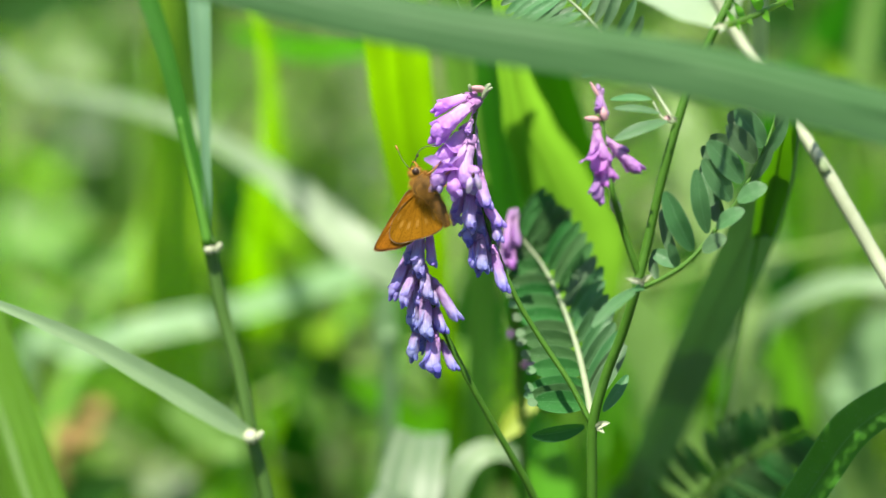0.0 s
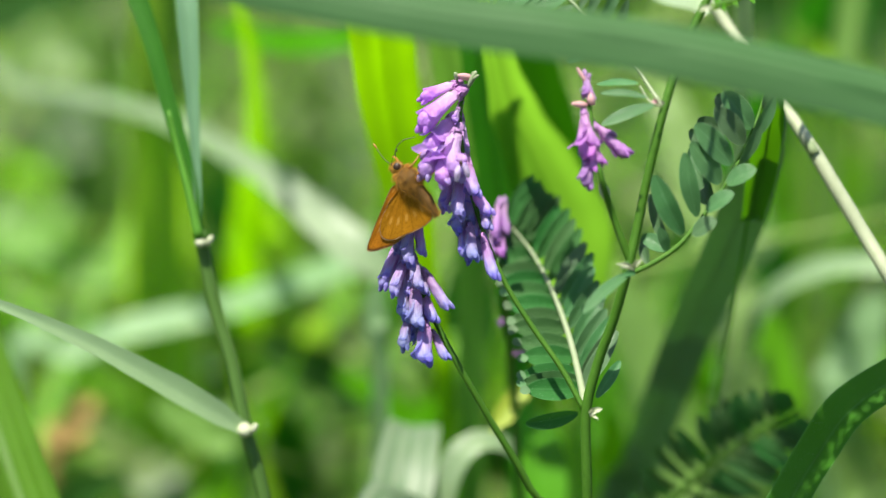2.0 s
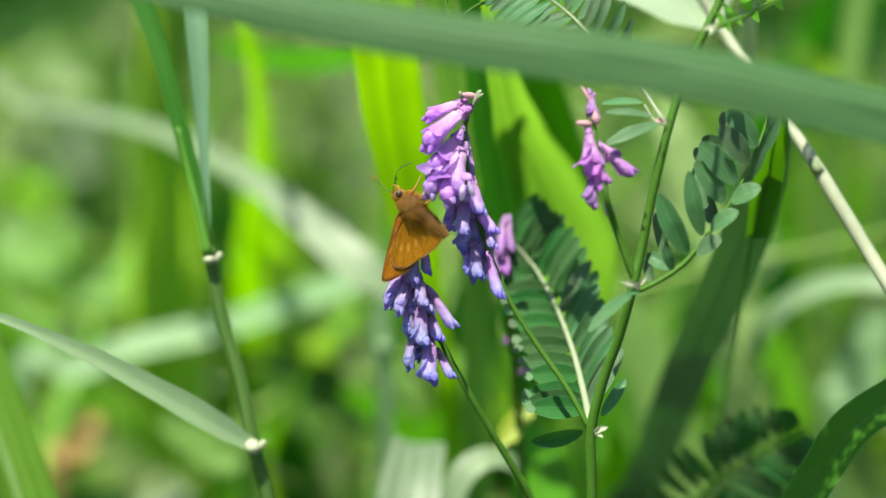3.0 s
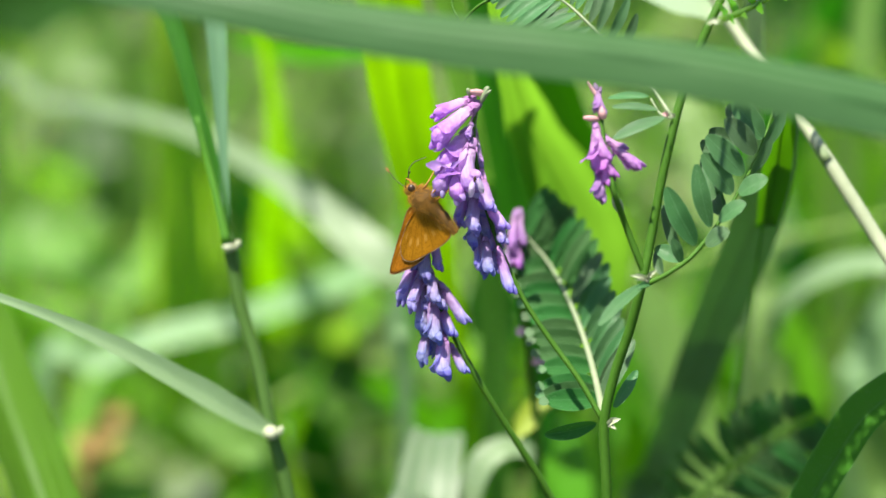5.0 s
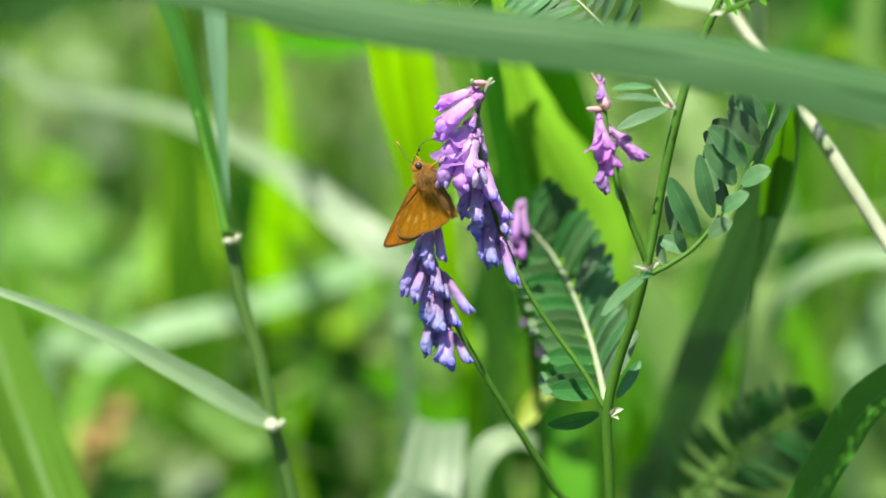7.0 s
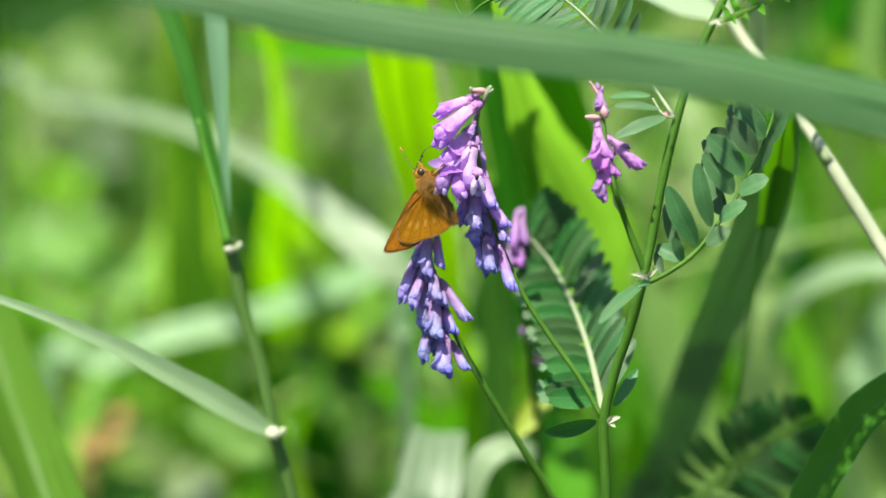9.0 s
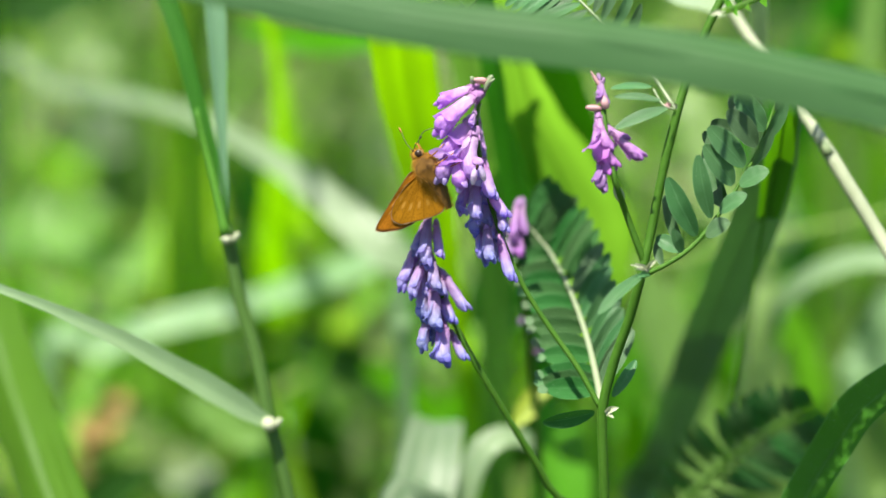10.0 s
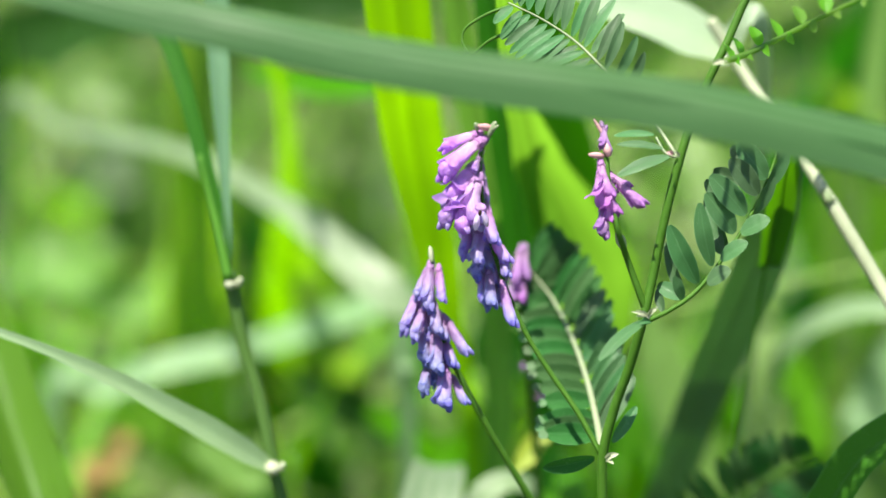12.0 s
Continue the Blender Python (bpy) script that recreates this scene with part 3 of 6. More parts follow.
grass_blade("broad sunlit yellow-green grass blade", [(0.0022, 0.1250, 0.3211), (0.0001, 0.1150, 0.3443), (-0.0029, 0.1050, 0.3639), (-0.0063, 0.0950, 0.3812), (-0.0095, 0.0850, 0.4005), (-0.0114, 0.0750, 0.4151), (-0.0125, 0.0650, 0.4279), (-0.0138, 0.0550, 0.4437), (-0.0156, 0.0450, 0.4610)],
    profile(0.0041, 0.0043, 0.0059, 0.0099, 0.0124, 0.0136, 0.0139, 0.0136, 0.0132), GRASS_SUNNY, (0.1, -0.9, 0.3), 0.22, -6)
grass_blade("broad bright green grass blade lit from behind", [(0.0280, 0.1350, 0.3235), (0.0304, 0.1222, 0.3435), (0.0323, 0.1094, 0.3612), (0.0291, 0.0967, 0.3768), (0.0221, 0.0839, 0.3930), (0.0158, 0.0711, 0.4085), (0.0122, 0.0583, 0.4221), (0.0100, 0.0456, 0.4360), (0.0084, 0.0328, 0.4516), (0.0072, 0.0200, 0.4651)],
    profile(0.0036, 0.0060, 0.0145, 0.0200, 0.0164, 0.0111, 0.0072, 0.0059, 0.0050, 0.0044), GRASS_SUNLIT, (0.1, -0.95, 0.12), 0.3, 6)
grass_blade("green grass blade seen from its sunny side", [(0.0081, 0.1200, 0.3707), (0.0063, 0.1117, 0.3878), (0.0036, 0.1033, 0.4042), (0.0014, 0.0950, 0.4175), (-0.0005, 0.0867, 0.4303), (-0.0022, 0.0783, 0.4450), (-0.0034, 0.0700, 0.4592)],
    profile(0.0080, 0.0086, 0.0079, 0.0073, 0.0064, 0.0060, 0.0054), GRASS_GREEN, (0.0, -0.8, -0.5), 0.3, 0)
grass_blade("dark shaded grass blade", [(0.0183, 0.0950, 0.3424), (0.0167, 0.0900, 0.3628), (0.0148, 0.0850, 0.3786), (0.0123, 0.0800, 0.3927), (0.0102, 0.0750, 0.4064), (0.0081, 0.0700, 0.4198), (0.0066, 0.0650, 0.4327), (0.0049, 0.0600, 0.4476), (0.0035, 0.0550, 0.4609)],
    profile(0.0065, 0.0076, 0.0100, 0.0104, 0.0097, 0.0091, 0.0085, 0.0079, 0.0071), GRASS_DARK, (0.3, -0.9, 0.2), 0.4, 0)
grass_blade("broad blue-green grass blade with fine veins", [(0.0440, 0.1250, 0.2917), (0.0479, 0.1100, 0.3149), (0.0517, 0.0950, 0.3370), (0.0551, 0.0790, 0.3569), (0.0588, 0.0620, 0.3760), (0.0615, 0.0470, 0.3923), (0.0633, 0.0370, 0.4054), (0.0643, 0.0300, 0.4151), (0.0647, 0.0270, 0.4225)],
    profile(0.0103, 0.0102, 0.0104, 0.0108, 0.0111, 0.0109, 0.0098, 0.0073, 0.0033), GRASS_VEINED, (0.1, -0.95, 0.25), 0.15, 0)
# a separate brighter leaf laid along the blue-green blade as its sunlit part
grass_blade("sunlit tip of the blue-green blade, added as its own leaf", [(0.0617, 0.0430, 0.3838), (0.0628, 0.0376, 0.3947), (0.0636, 0.0322, 0.4054), (0.0639, 0.0268, 0.4147), (0.0638, 0.0214, 0.4237), (0.0633, 0.0160, 0.4324)],
    profile(0.0003, 0.0046, 0.0061, 0.0058, 0.0044, 0.0032), GRASS_SUNLIT_TIP, (0.1, -0.95, 0.05), 0.2, 0, root=(0.036, 0.11, 0.0))
grass_blade("soft green grass leaf low behind the vetch", [(0.0685, 0.1341, 0.2435), (0.0640, 0.1659, 0.2850), (0.0573, 0.1736, 0.3136), (0.0513, 0.1790, 0.3337), (0.0469, 0.1821, 0.3452)],
    taper(0.01646, 0.9, 0.5), GRASS_SOFT, (0.1, -0.7, 0.7), 0.3, 0)
grass_blade("sunlit green leaf low behind the vetch", [(0.0187, 0.0361, 0.2833), (0.0214, 0.0641, 0.3106), (0.0235, 0.0871, 0.3192), (0.0236, 0.1040, 0.3242), (0.0219, 0.1206, 0.3283)],
    taper(0.01252, 0.8, 0.5), GRASS_LIME, (0.0, -0.75, 0.65), 0.3, 0)
grass_blade("vivid green leaf lit from behind", [(0.0489, 0.1500, 0.2756), (0.0474, 0.1500, 0.2911), (0.0462, 0.1500, 0.3033), (0.0445, 0.1500, 0.3154)],
    profile(0.0058, 0.0064, 0.0063, 0.0032), GRASS_GREEN, (0, -0.75, 0.65), 0.3, 0)
grass_blade("vivid green leaf lit from behind", [(0.0945, 0.2603, 0.2121), (0.0877, 0.2338, 0.2678), (0.0804, 0.2025, 0.3057), (0.0739, 0.1790, 0.3337)],
    taper(0.01732, 0.9, 0.5), GRASS_GREEN, (0.1, -0.9, 0.3), 0.3, 0)
grass_blade("soft green grass leaf", [(0.0810, 0.1713, 0.3050), (0.0757, 0.1869, 0.3439), (0.0694, 0.1964, 0.3600), (0.0654, 0.2052, 0.3734), (0.0621, 0.2128, 0.3827), (0.0599, 0.2250, 0.3896)],
    lambda s: 0.01336 * (1 - s ** 4 * 0.8), GRASS_SOFT, (0, -0.8, 0.6), 0.2, 0)
grass_blade("pale grass blade arching behind the flowers", [(-0.1458, 0.3000, 0.3680), (-0.1201, 0.2700, 0.3733), (-0.1009, 0.2400, 0.3780), (-0.0857, 0.2200, 0.3793), (-0.0733, 0.2050, 0.3791), (-0.0614, 0.1900, 0.3772), (-0.0485, 0.1750, 0.3737), (-0.0379, 0.1650, 0.3690), (-0.0276, 0.1580, 0.3619), (-0.0190, 0.1520, 0.3562), (-0.0105, 0.1500, 0.3512)],
    profile(0.0045, 0.0043, 0.0045, 0.0046, 0.0051, 0.0056, 0.0067, 0.0077, 0.0094, 0.0102, 0.0065), GRASS_PALE, (-0.05, -0.80, 0.58), 0.2, 0)
grass_blade("pale grass blade lying level among the others", [(-0.1193, 0.2250, 0.3013), (-0.1031, 0.2250, 0.3067), (-0.0885, 0.2250, 0.3131), (-0.0756, 0.2250, 0.3164), (-0.0612, 0.2250, 0.3197), (-0.0497, 0.2220, 0.3243), (-0.0384, 0.2180, 0.3294), (-0.0287, 0.2140, 0.3341), (-0.0192, 0.2100, 0.3381)],
    profile(0.0067, 0.0074, 0.0083, 0.0080, 0.0080, 0.0086, 0.0094, 0.0094, 0.0053), GRASS_PALE, (0, -0.66, 0.75), 0.2, 0)
grass_blade("narrow bright green grass blade", [(-0.0594, 0.3050, 0.2814), (-0.0575, 0.2880, 0.2977), (-0.0555, 0.2620, 0.3213), (-0.0531, 0.2380, 0.3414), (-0.0498, 0.2150, 0.3601), (-0.0471, 0.1900, 0.3799), (-0.0463, 0.1700, 0.3974), (-0.0469, 0.1550, 0.4117), (-0.0484, 0.1450, 0.4218)],
    profile(0.0064, 0.0091, 0.0104, 0.0096, 0.0071, 0.0050, 0.0040, 0.0033, 0.0024), GRASS_SUNNY, (-0.1, -0.8, -0.4), 0.2, 0)
grass_blade("soft green grass blade standing behind the tall stem", [(-0.0839, 0.2700, 0.2452), (-0.0819, 0.2580, 0.2857), (-0.0794, 0.2460, 0.3275), (-0.0775, 0.2340, 0.3605), (-0.0760, 0.2220, 0.3918), (-0.0750, 0.2100, 0.4170)],
    profile(0.0121, 0.0152, 0.0155, 0.0151, 0.0139, 0.0120), GRASS_SUNNY, (-0.1, -0.65, 0.7), 0.3, 0)
grass_blade("deep green leaf in shade far behind", [(0.0838, 0.3198, 0.3182), (0.0970, 0.3165, 0.3448), (0.1115, 0.3140, 0.3741), (0.1240, 0.3105, 0.3994), (0.1326, 0.3085, 0.4307)],
    lambda s: 0.02281, GRASS_DARK, (0.3, -0.9, 0.0), 0.3, 0)
grass_blade("bright grass blade bent level", [(-0.0127, 0.2100, 0.4030), (-0.0248, 0.2100, 0.3999), (-0.0370, 0.2100, 0.3987), (-0.0475, 0.2100, 0.3996), (-0.0596, 0.2100, 0.4030)],
    profile(0.0045, 0.0064, 0.0064, 0.0054, 0.0030), GRASS_SUNLIT, (0, -0.85, 0.4), 0.2, 0, root=(-0.02, 0.25, 0.0))
grass_blade("broad bright green grass blade low down", [(-0.0724, 0.0040, 0.2989), (-0.0833, 0.0314, 0.3239), (-0.0920, 0.0504, 0.3368), (-0.1005, 0.0690, 0.3483), (-0.1093, 0.0879, 0.3608), (-0.1213, 0.1070, 0.3741)],
    lambda s: 0.01385, GRASS_WARM, (0.35, -0.8, 0.4), 0.95, 0)
grass_blade("pale broad grass blade catching the sun", [(-0.0102, 0.0500, 0.3163), (-0.0089, 0.0588, 0.3220), (-0.0075, 0.0675, 0.3279), (-0.0062, 0.0762, 0.3326), (-0.0054, 0.0850, 0.3339)],
    profile(0.0146, 0.0145, 0.0140, 0.0131, 0.0118), GRASS_STRIPED, (0, -0.85, 0.5), 0.2, 0)
grass_blade("dark grass blade with a sunlit edge, dappled by leaf shadows", [(0.0504, -0.0040, 0.3028), (0.0609, 0.0000, 0.3331), (0.0686, 0.0030, 0.3486), (0.0732, 0.0040, 0.3567), (0.0782, 0.0040, 0.3647), (0.0856, 0.0040, 0.3706), (0.0946, 0.0040, 0.3753), (0.1052, 0.0040, 0.3787)],
    profile(0.0066, 0.0077, 0.0083, 0.0087, 0.0089, 0.0087, 0.0084, 0.0078), GRASS_SHADE, (-0.3, -0.65, 0.7), 0.35, 0, "near grasses")
grass_blade("withered orange-brown leaf among the grass", [(-0.1064, 0.2059, 0.2798), (-0.1045, 0.2170, 0.2825), (-0.1027, 0.2278, 0.2841), (-0.0992, 0.2393, 0.2884)],
    oval(0.01004), DEAD, (0, -0.8, 0.6), 0.3, 0, "dead leaves", name="dead_leaf")
grass_blade("pale grass leaf arching over", [(0.0791, 0.1700, 0.3055), (0.0794, 0.1633, 0.3262), (0.0811, 0.1567, 0.3389), (0.0856, 0.1500, 0.3479), (0.0929, 0.1433, 0.3542), (0.1014, 0.1367, 0.3578), (0.1126, 0.1300, 0.3582)],
    profile(0.0030, 0.0038, 0.0046, 0.0062, 0.0067, 0.0061, 0.0046), GRASS_PALE, (0, -0.7, 0.7), 0.2, 0)
grass_blade("pale dry grass stem behind", [(0.1062, 0.2223, 0.2635), (0.1082, 0.2294, 0.3287), (0.1096, 0.2300, 0.3695), (0.1135, 0.2377, 0.3984), (0.1174, 0.2450, 0.4257)], lambda s: 0.00661, GRASS_SOFT, VIEW, 0.6)
grass_blade("small sunlit leaf hanging behind", [(0.1127, 0.2279, 0.3619), (0.1067, 0.2340, 0.3847), (0.1021, 0.2262, 0.3941), (0.0979, 0.2278, 0.4001)], oval(0.00976), GRASS_SUNNY, VIEW, 0.2)
grass_blade("whitish leaf catching the sun", [(0.1087, 0.2000, 0.2984), (0.1114, 0.2000, 0.3065), (0.1146, 0.2000, 0.3162), (0.1168, 0.2000, 0.3243), (0.1203, 0.2000, 0.3323)],
    profile(0.0093, 0.0139, 0.0154, 0.0131, 0.0061), GRASS_PALE, (0, -0.6, 0.8), 0.2, 0)
grass_blade("bright green leaf leaning over", [(0.0997, 0.2181, 0.2478), (0.0948, 0.1981, 0.2892), (0.0884, 0.1759, 0.3223), (0.0814, 0.1613, 0.3450)], taper(0.01432, 0.8, 0.4), GRASS_GREEN, VIEW, 0.3)
# broad leaves coloured as the meadow's sunlit patches and the shade between them
grass_blade("pale leaf turned to the sun further back", [(-0.1397, 0.5000, 0.2959), (-0.1390, 0.5000, 0.3054), (-0.1375, 0.5000, 0.3157), (-0.1358, 0.5000, 0.3251)],
    profile(0.0132, 0.0231, 0.0230, 0.0109), GRASS_PALE, (0, -0.8, 0.6), 0.2, 0)
grass_blade("yellow-green leaf in the sun further back", [(-0.1086, 0.3600, 0.3644), (-0.1178, 0.3600, 0.3668), (-0.1262, 0.3600, 0.3668), (-0.1365, 0.3600, 0.3644)],
    profile(0.0074, 0.0139, 0.0149, 0.0074), GRASS_MID, (0, -0.8, 0.6), 0.2, 0)
grass_blade("soft pale leaf further back", [(-0.1203, 0.3600, 0.3008), (-0.1315, 0.3600, 0.3053), (-0.1428, 0.3600, 0.3072), (-0.1580, 0.3600, 0.3053)],
    profile(0.0095, 0.0180, 0.0199, 0.0114), GRASS_SOFT, (0, -0.8, 0.6), 0.2, 0)
grass_blade("grey-green leaf standing further back", [(-0.0783, 0.4200, 0.3190), (-0.0783, 0.4200, 0.3354), (-0.0787, 0.4200, 0.3517), (-0.0795, 0.4200, 0.3699)],
    profile(0.0121, 0.0191, 0.0190, 0.0119), GRASS_SOFT, (0, -0.8, 0.6), 0.2, 0)
grass_blade("soft grey-green leaf lying further back", [(-0.0948, 0.3600, 0.2954), (-0.1082, 0.3600, 0.2931), (-0.1224, 0.3600, 0.2939), (-0.1356, 0.3600, 0.2978)],
    profile(0.0076, 0.0129, 0.0141, 0.0076), GRASS_SOFT, (0, -0.8, 0.6), 0.2, 0)
grass_blade("pale leaf among the shaded grass", [(-0.0428, 0.3000, 0.2586), (-0.0454, 0.3000, 0.2690), (-0.0479, 0.3000, 0.2783), (-0.0495, 0.3000, 0.2867)],
    profile(0.0090, 0.0129, 0.0128, 0.0060), GRASS_SOFT, (0, -0.8, 0.6), 0.2, 0)
grass_blade("pale broad leaf below the stem node", [(-0.0497, 0.1700, 0.2973), (-0.0563, 0.1700, 0.3008), (-0.0643, 0.1700, 0.3047), (-0.0731, 0.1700, 0.3105)],
    profile(0.0059, 0.0098, 0.0101, 0.0038), GRASS_SOFT, (0, -0.8, 0.6), 0.2, 0)
grass_blade("soft leaf leaning low down", [(-0.0782, 0.2500, 0.2529), (-0.0872, 0.2500, 0.2640), (-0.0961, 0.2500, 0.2728), (-0.1059, 0.2500, 0.2796)],
    profile(0.0067, 0.0087, 0.0087, 0.0050), GRASS_SOFT, (0, -0.8, 0.6), 0.2, 0)
# dark leaves put in where the meadow shows shaded gaps
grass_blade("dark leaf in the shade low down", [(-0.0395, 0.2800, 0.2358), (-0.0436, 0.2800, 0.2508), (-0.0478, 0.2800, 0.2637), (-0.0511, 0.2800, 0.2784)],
    profile(0.0194, 0.0210, 0.0174, 0.0087), GRASS_DEEP_SHADE, (0, -0.98, 0.1), 0.2, 0)
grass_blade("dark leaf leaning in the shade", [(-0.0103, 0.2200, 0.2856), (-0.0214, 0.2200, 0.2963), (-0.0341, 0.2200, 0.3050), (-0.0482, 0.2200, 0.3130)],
    profile(0.0080, 0.0118, 0.0118, 0.0070), GRASS_DEEP_SHADE, (0, -0.98, 0.1), 0.2, 0)
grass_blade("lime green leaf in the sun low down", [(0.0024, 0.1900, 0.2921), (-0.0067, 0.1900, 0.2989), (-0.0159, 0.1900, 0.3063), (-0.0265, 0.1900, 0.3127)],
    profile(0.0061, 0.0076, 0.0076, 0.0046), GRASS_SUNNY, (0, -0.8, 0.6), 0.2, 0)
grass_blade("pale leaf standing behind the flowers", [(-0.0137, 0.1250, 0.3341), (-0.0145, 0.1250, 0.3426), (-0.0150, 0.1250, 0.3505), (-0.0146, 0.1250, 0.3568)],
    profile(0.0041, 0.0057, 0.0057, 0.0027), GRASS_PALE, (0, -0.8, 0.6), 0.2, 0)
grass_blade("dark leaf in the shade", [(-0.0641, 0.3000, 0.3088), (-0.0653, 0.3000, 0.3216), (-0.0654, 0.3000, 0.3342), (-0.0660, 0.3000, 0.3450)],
    profile(0.0123, 0.0140, 0.0133, 0.0070), GRASS_DEEP_SHADE, (0, -0.98, 0.1), 0.2, 0)
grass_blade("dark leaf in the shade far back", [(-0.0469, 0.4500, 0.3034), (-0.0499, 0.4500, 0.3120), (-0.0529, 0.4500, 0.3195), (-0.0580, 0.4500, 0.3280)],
    profile(0.0146, 0.0188, 0.0179, 0.0104), GRASS_DEEP_SHADE, (0, -0.98, 0.1), 0.2, 0)
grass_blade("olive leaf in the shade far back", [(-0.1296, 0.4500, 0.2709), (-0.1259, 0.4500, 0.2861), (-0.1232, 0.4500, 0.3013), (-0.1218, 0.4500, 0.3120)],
    profile(0.0190, 0.0252, 0.0230, 0.0125), GRASS_DEEP_SHADE, (0, -0.98, 0.1), 0.2, 0)
grass_blade("dark leaf filling a shaded gap far back", [(0.1762, 0.4500, 0.3585), (0.1554, 0.4500, 0.3637), (0.1326, 0.4500, 0.3689), (0.1099, 0.4500, 0.3709)],
    profile(0.0165, 0.0226, 0.0226, 0.0164), GRASS_DEEP_SHADE, (0, -0.98, 0.1), 0.2, 0)
grass_blade("dark leaf for the shade behind the arching one", [(0.0971, 0.2200, 0.3281), (0.0915, 0.2200, 0.3322), (0.0859, 0.2200, 0.3347), (0.0803, 0.2200, 0.3355)],
    profile(0.0047, 0.0069, 0.0066, 0.0035), GRASS_DEEP_SHADE, (0, -0.98, 0.1), 0.2, 0)
grass_blade("deep green leaf standing in half shade", [(0.0901, 0.2300, 0.2796), (0.0889, 0.2300, 0.2967), (0.0877, 0.2300, 0.3136), (0.0859, 0.2300, 0.3319)],
    profile(0.0065, 0.0087, 0.0090, 0.0048), GRASS_DEEP_SHADE, (0, -0.98, 0.1), 0.2, 0)
grass_blade("lime green leaf standing in the sun", [(0.0743, 0.2000, 0.2902), (0.0755, 0.2000, 0.3033), (0.0773, 0.2000, 0.3146), (0.0799, 0.2000, 0.3259)],
    profile(0.0078, 0.0115, 0.0102, 0.0046), GRASS_SUNNY, (0, -0.8, 0.6), 0.2, 0)
grass_blade("grey-green leaf behind the dappled blade", [(0.1109, 0.2600, 0.2815), (0.1122, 0.2600, 0.2921), (0.1128, 0.2600, 0.3027), (0.1134, 0.2600, 0.3123)],
    profile(0.0061, 0.0088, 0.0091, 0.0043), GRASS_SOFT, (0, -0.8, 0.6), 0.2, 0)
grass_blade("dark leaf for the shade at the meadow foot", [(-0.1141, 0.2000, 0.2552), (-0.1058, 0.2000, 0.2670), (-0.0961, 0.2000, 0.2753), (-0.0849, 0.2000, 0.2803)],
    profile(0.0126, 0.0126, 0.0109, 0.0047), GRASS_DEEP_SHADE, (0, -0.98, 0.1), 0.2, 0)
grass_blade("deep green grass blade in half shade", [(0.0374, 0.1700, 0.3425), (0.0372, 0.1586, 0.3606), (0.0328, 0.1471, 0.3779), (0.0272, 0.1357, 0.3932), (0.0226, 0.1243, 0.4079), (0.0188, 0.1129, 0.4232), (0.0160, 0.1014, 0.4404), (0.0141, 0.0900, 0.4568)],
    profile(0.0044, 0.0085, 0.0117, 0.0122, 0.0116, 0.0108, 0.0100, 0.0088), GRASS_DEEP_SHADE, (0.0, -0.97, 0.10), 0.3, 0)
grass_blade("soft pale leaf standing far back", [(-0.0412, 0.4000, 0.3276), (-0.0440, 0.4000, 0.3387), (-0.0458, 0.4000, 0.3487), (-0.0466, 0.4000, 0.3596)],
    profile(0.0157, 0.0226, 0.0225, 0.0136), GRASS_SOFT, (0, -0.8, 0.6), 0.2, 0)
grass_blade("soft pale leaf behind the vetch stem", [(0.0590, 0.2000, 0.3016), (0.0549, 0.2000, 0.3130), (0.0508, 0.2000, 0.3227), (0.0468, 0.2000, 0.3323)],
    profile(0.0077, 0.0099, 0.0092, 0.0046), GRASS_SOFT, (0, -0.8, 0.6), 0.2, 0)
grass_blade("lime green leaf in the sun low behind the stem", [(0.0449, 0.1300, 0.2897), (0.0441, 0.1300, 0.3017), (0.0431, 0.1300, 0.3120), (0.0415, 0.1300, 0.3208)],
    profile(0.0065, 0.0075, 0.0070, 0.0033), GRASS_SUNNY, (0, -0.8, 0.6), 0.2, 0)
grass_blade("dark leaf in the shade behind the flowers", [(0.0102, 0.2000, 0.3146), (0.0095, 0.2000, 0.3227), (0.0086, 0.2000, 0.3307), (0.0062, 0.2000, 0.3402)],
    profile(0.0092, 0.0169, 0.0169, 0.0076), GRASS_DEEP_SHADE, (0, -0.98, 0.1), 0.2, 0)
grass_blade("light green leaf low behind the vetch", [(0.0350, 0.2200, 0.2540), (0.0332, 0.2200, 0.2678), (0.0314, 0.2200, 0.2814), (0.0321, 0.2200, 0.2949)],
    profile(0.0113, 0.0145, 0.0135, 0.0064), GRASS_MID, (0, -0.8, 0.6), 0.2, 0)
grass_blade("light green leaf standing behind the vetch stem", [(0.0506, 0.2400, 0.2673), (0.0496, 0.2400, 0.2813), (0.0482, 0.2400, 0.2951), (0.0458, 0.2400, 0.3088)],
    profile(0.0099, 0.0132, 0.0125, 0.0065), GRASS_MID, (0, -0.8, 0.6), 0.2, 0)
grass_blade("soft green leaf low in the sun", [(0.0679, 0.2600, 0.2418), (0.0667, 0.2600, 0.2545), (0.0647, 0.2600, 0.2672), (0.0619, 0.2600, 0.2797)],
    profile(0.0103, 0.0137, 0.0119, 0.0061), GRASS_SOFT, (0, -0.8, 0.6), 0.2, 0)
grass_blade("soft green leaf behind the dappled blade", [(0.1220, 0.2000, 0.2619), (0.1182, 0.2000, 0.2753), (0.1145, 0.2000, 0.2885), (0.1126, 0.2000, 0.2984)],
    profile(0.0141, 0.0156, 0.0140, 0.0078), GRASS_SOFT, (0, -0.8, 0.6), 0.2, 0)
grass_blade("dark leaf for the shade overhead far back", [(-0.1929, 0.5500, 0.3427), (-0.1741, 0.5500, 0.3543), (-0.1531, 0.5500, 0.3657), (-0.1276, 0.5500, 0.3817)],
    profile(0.0206, 0.0342, 0.0341, 0.0204), GRASS_DEEP_SHADE, (0, -0.98, 0.1), 0.2, 0)
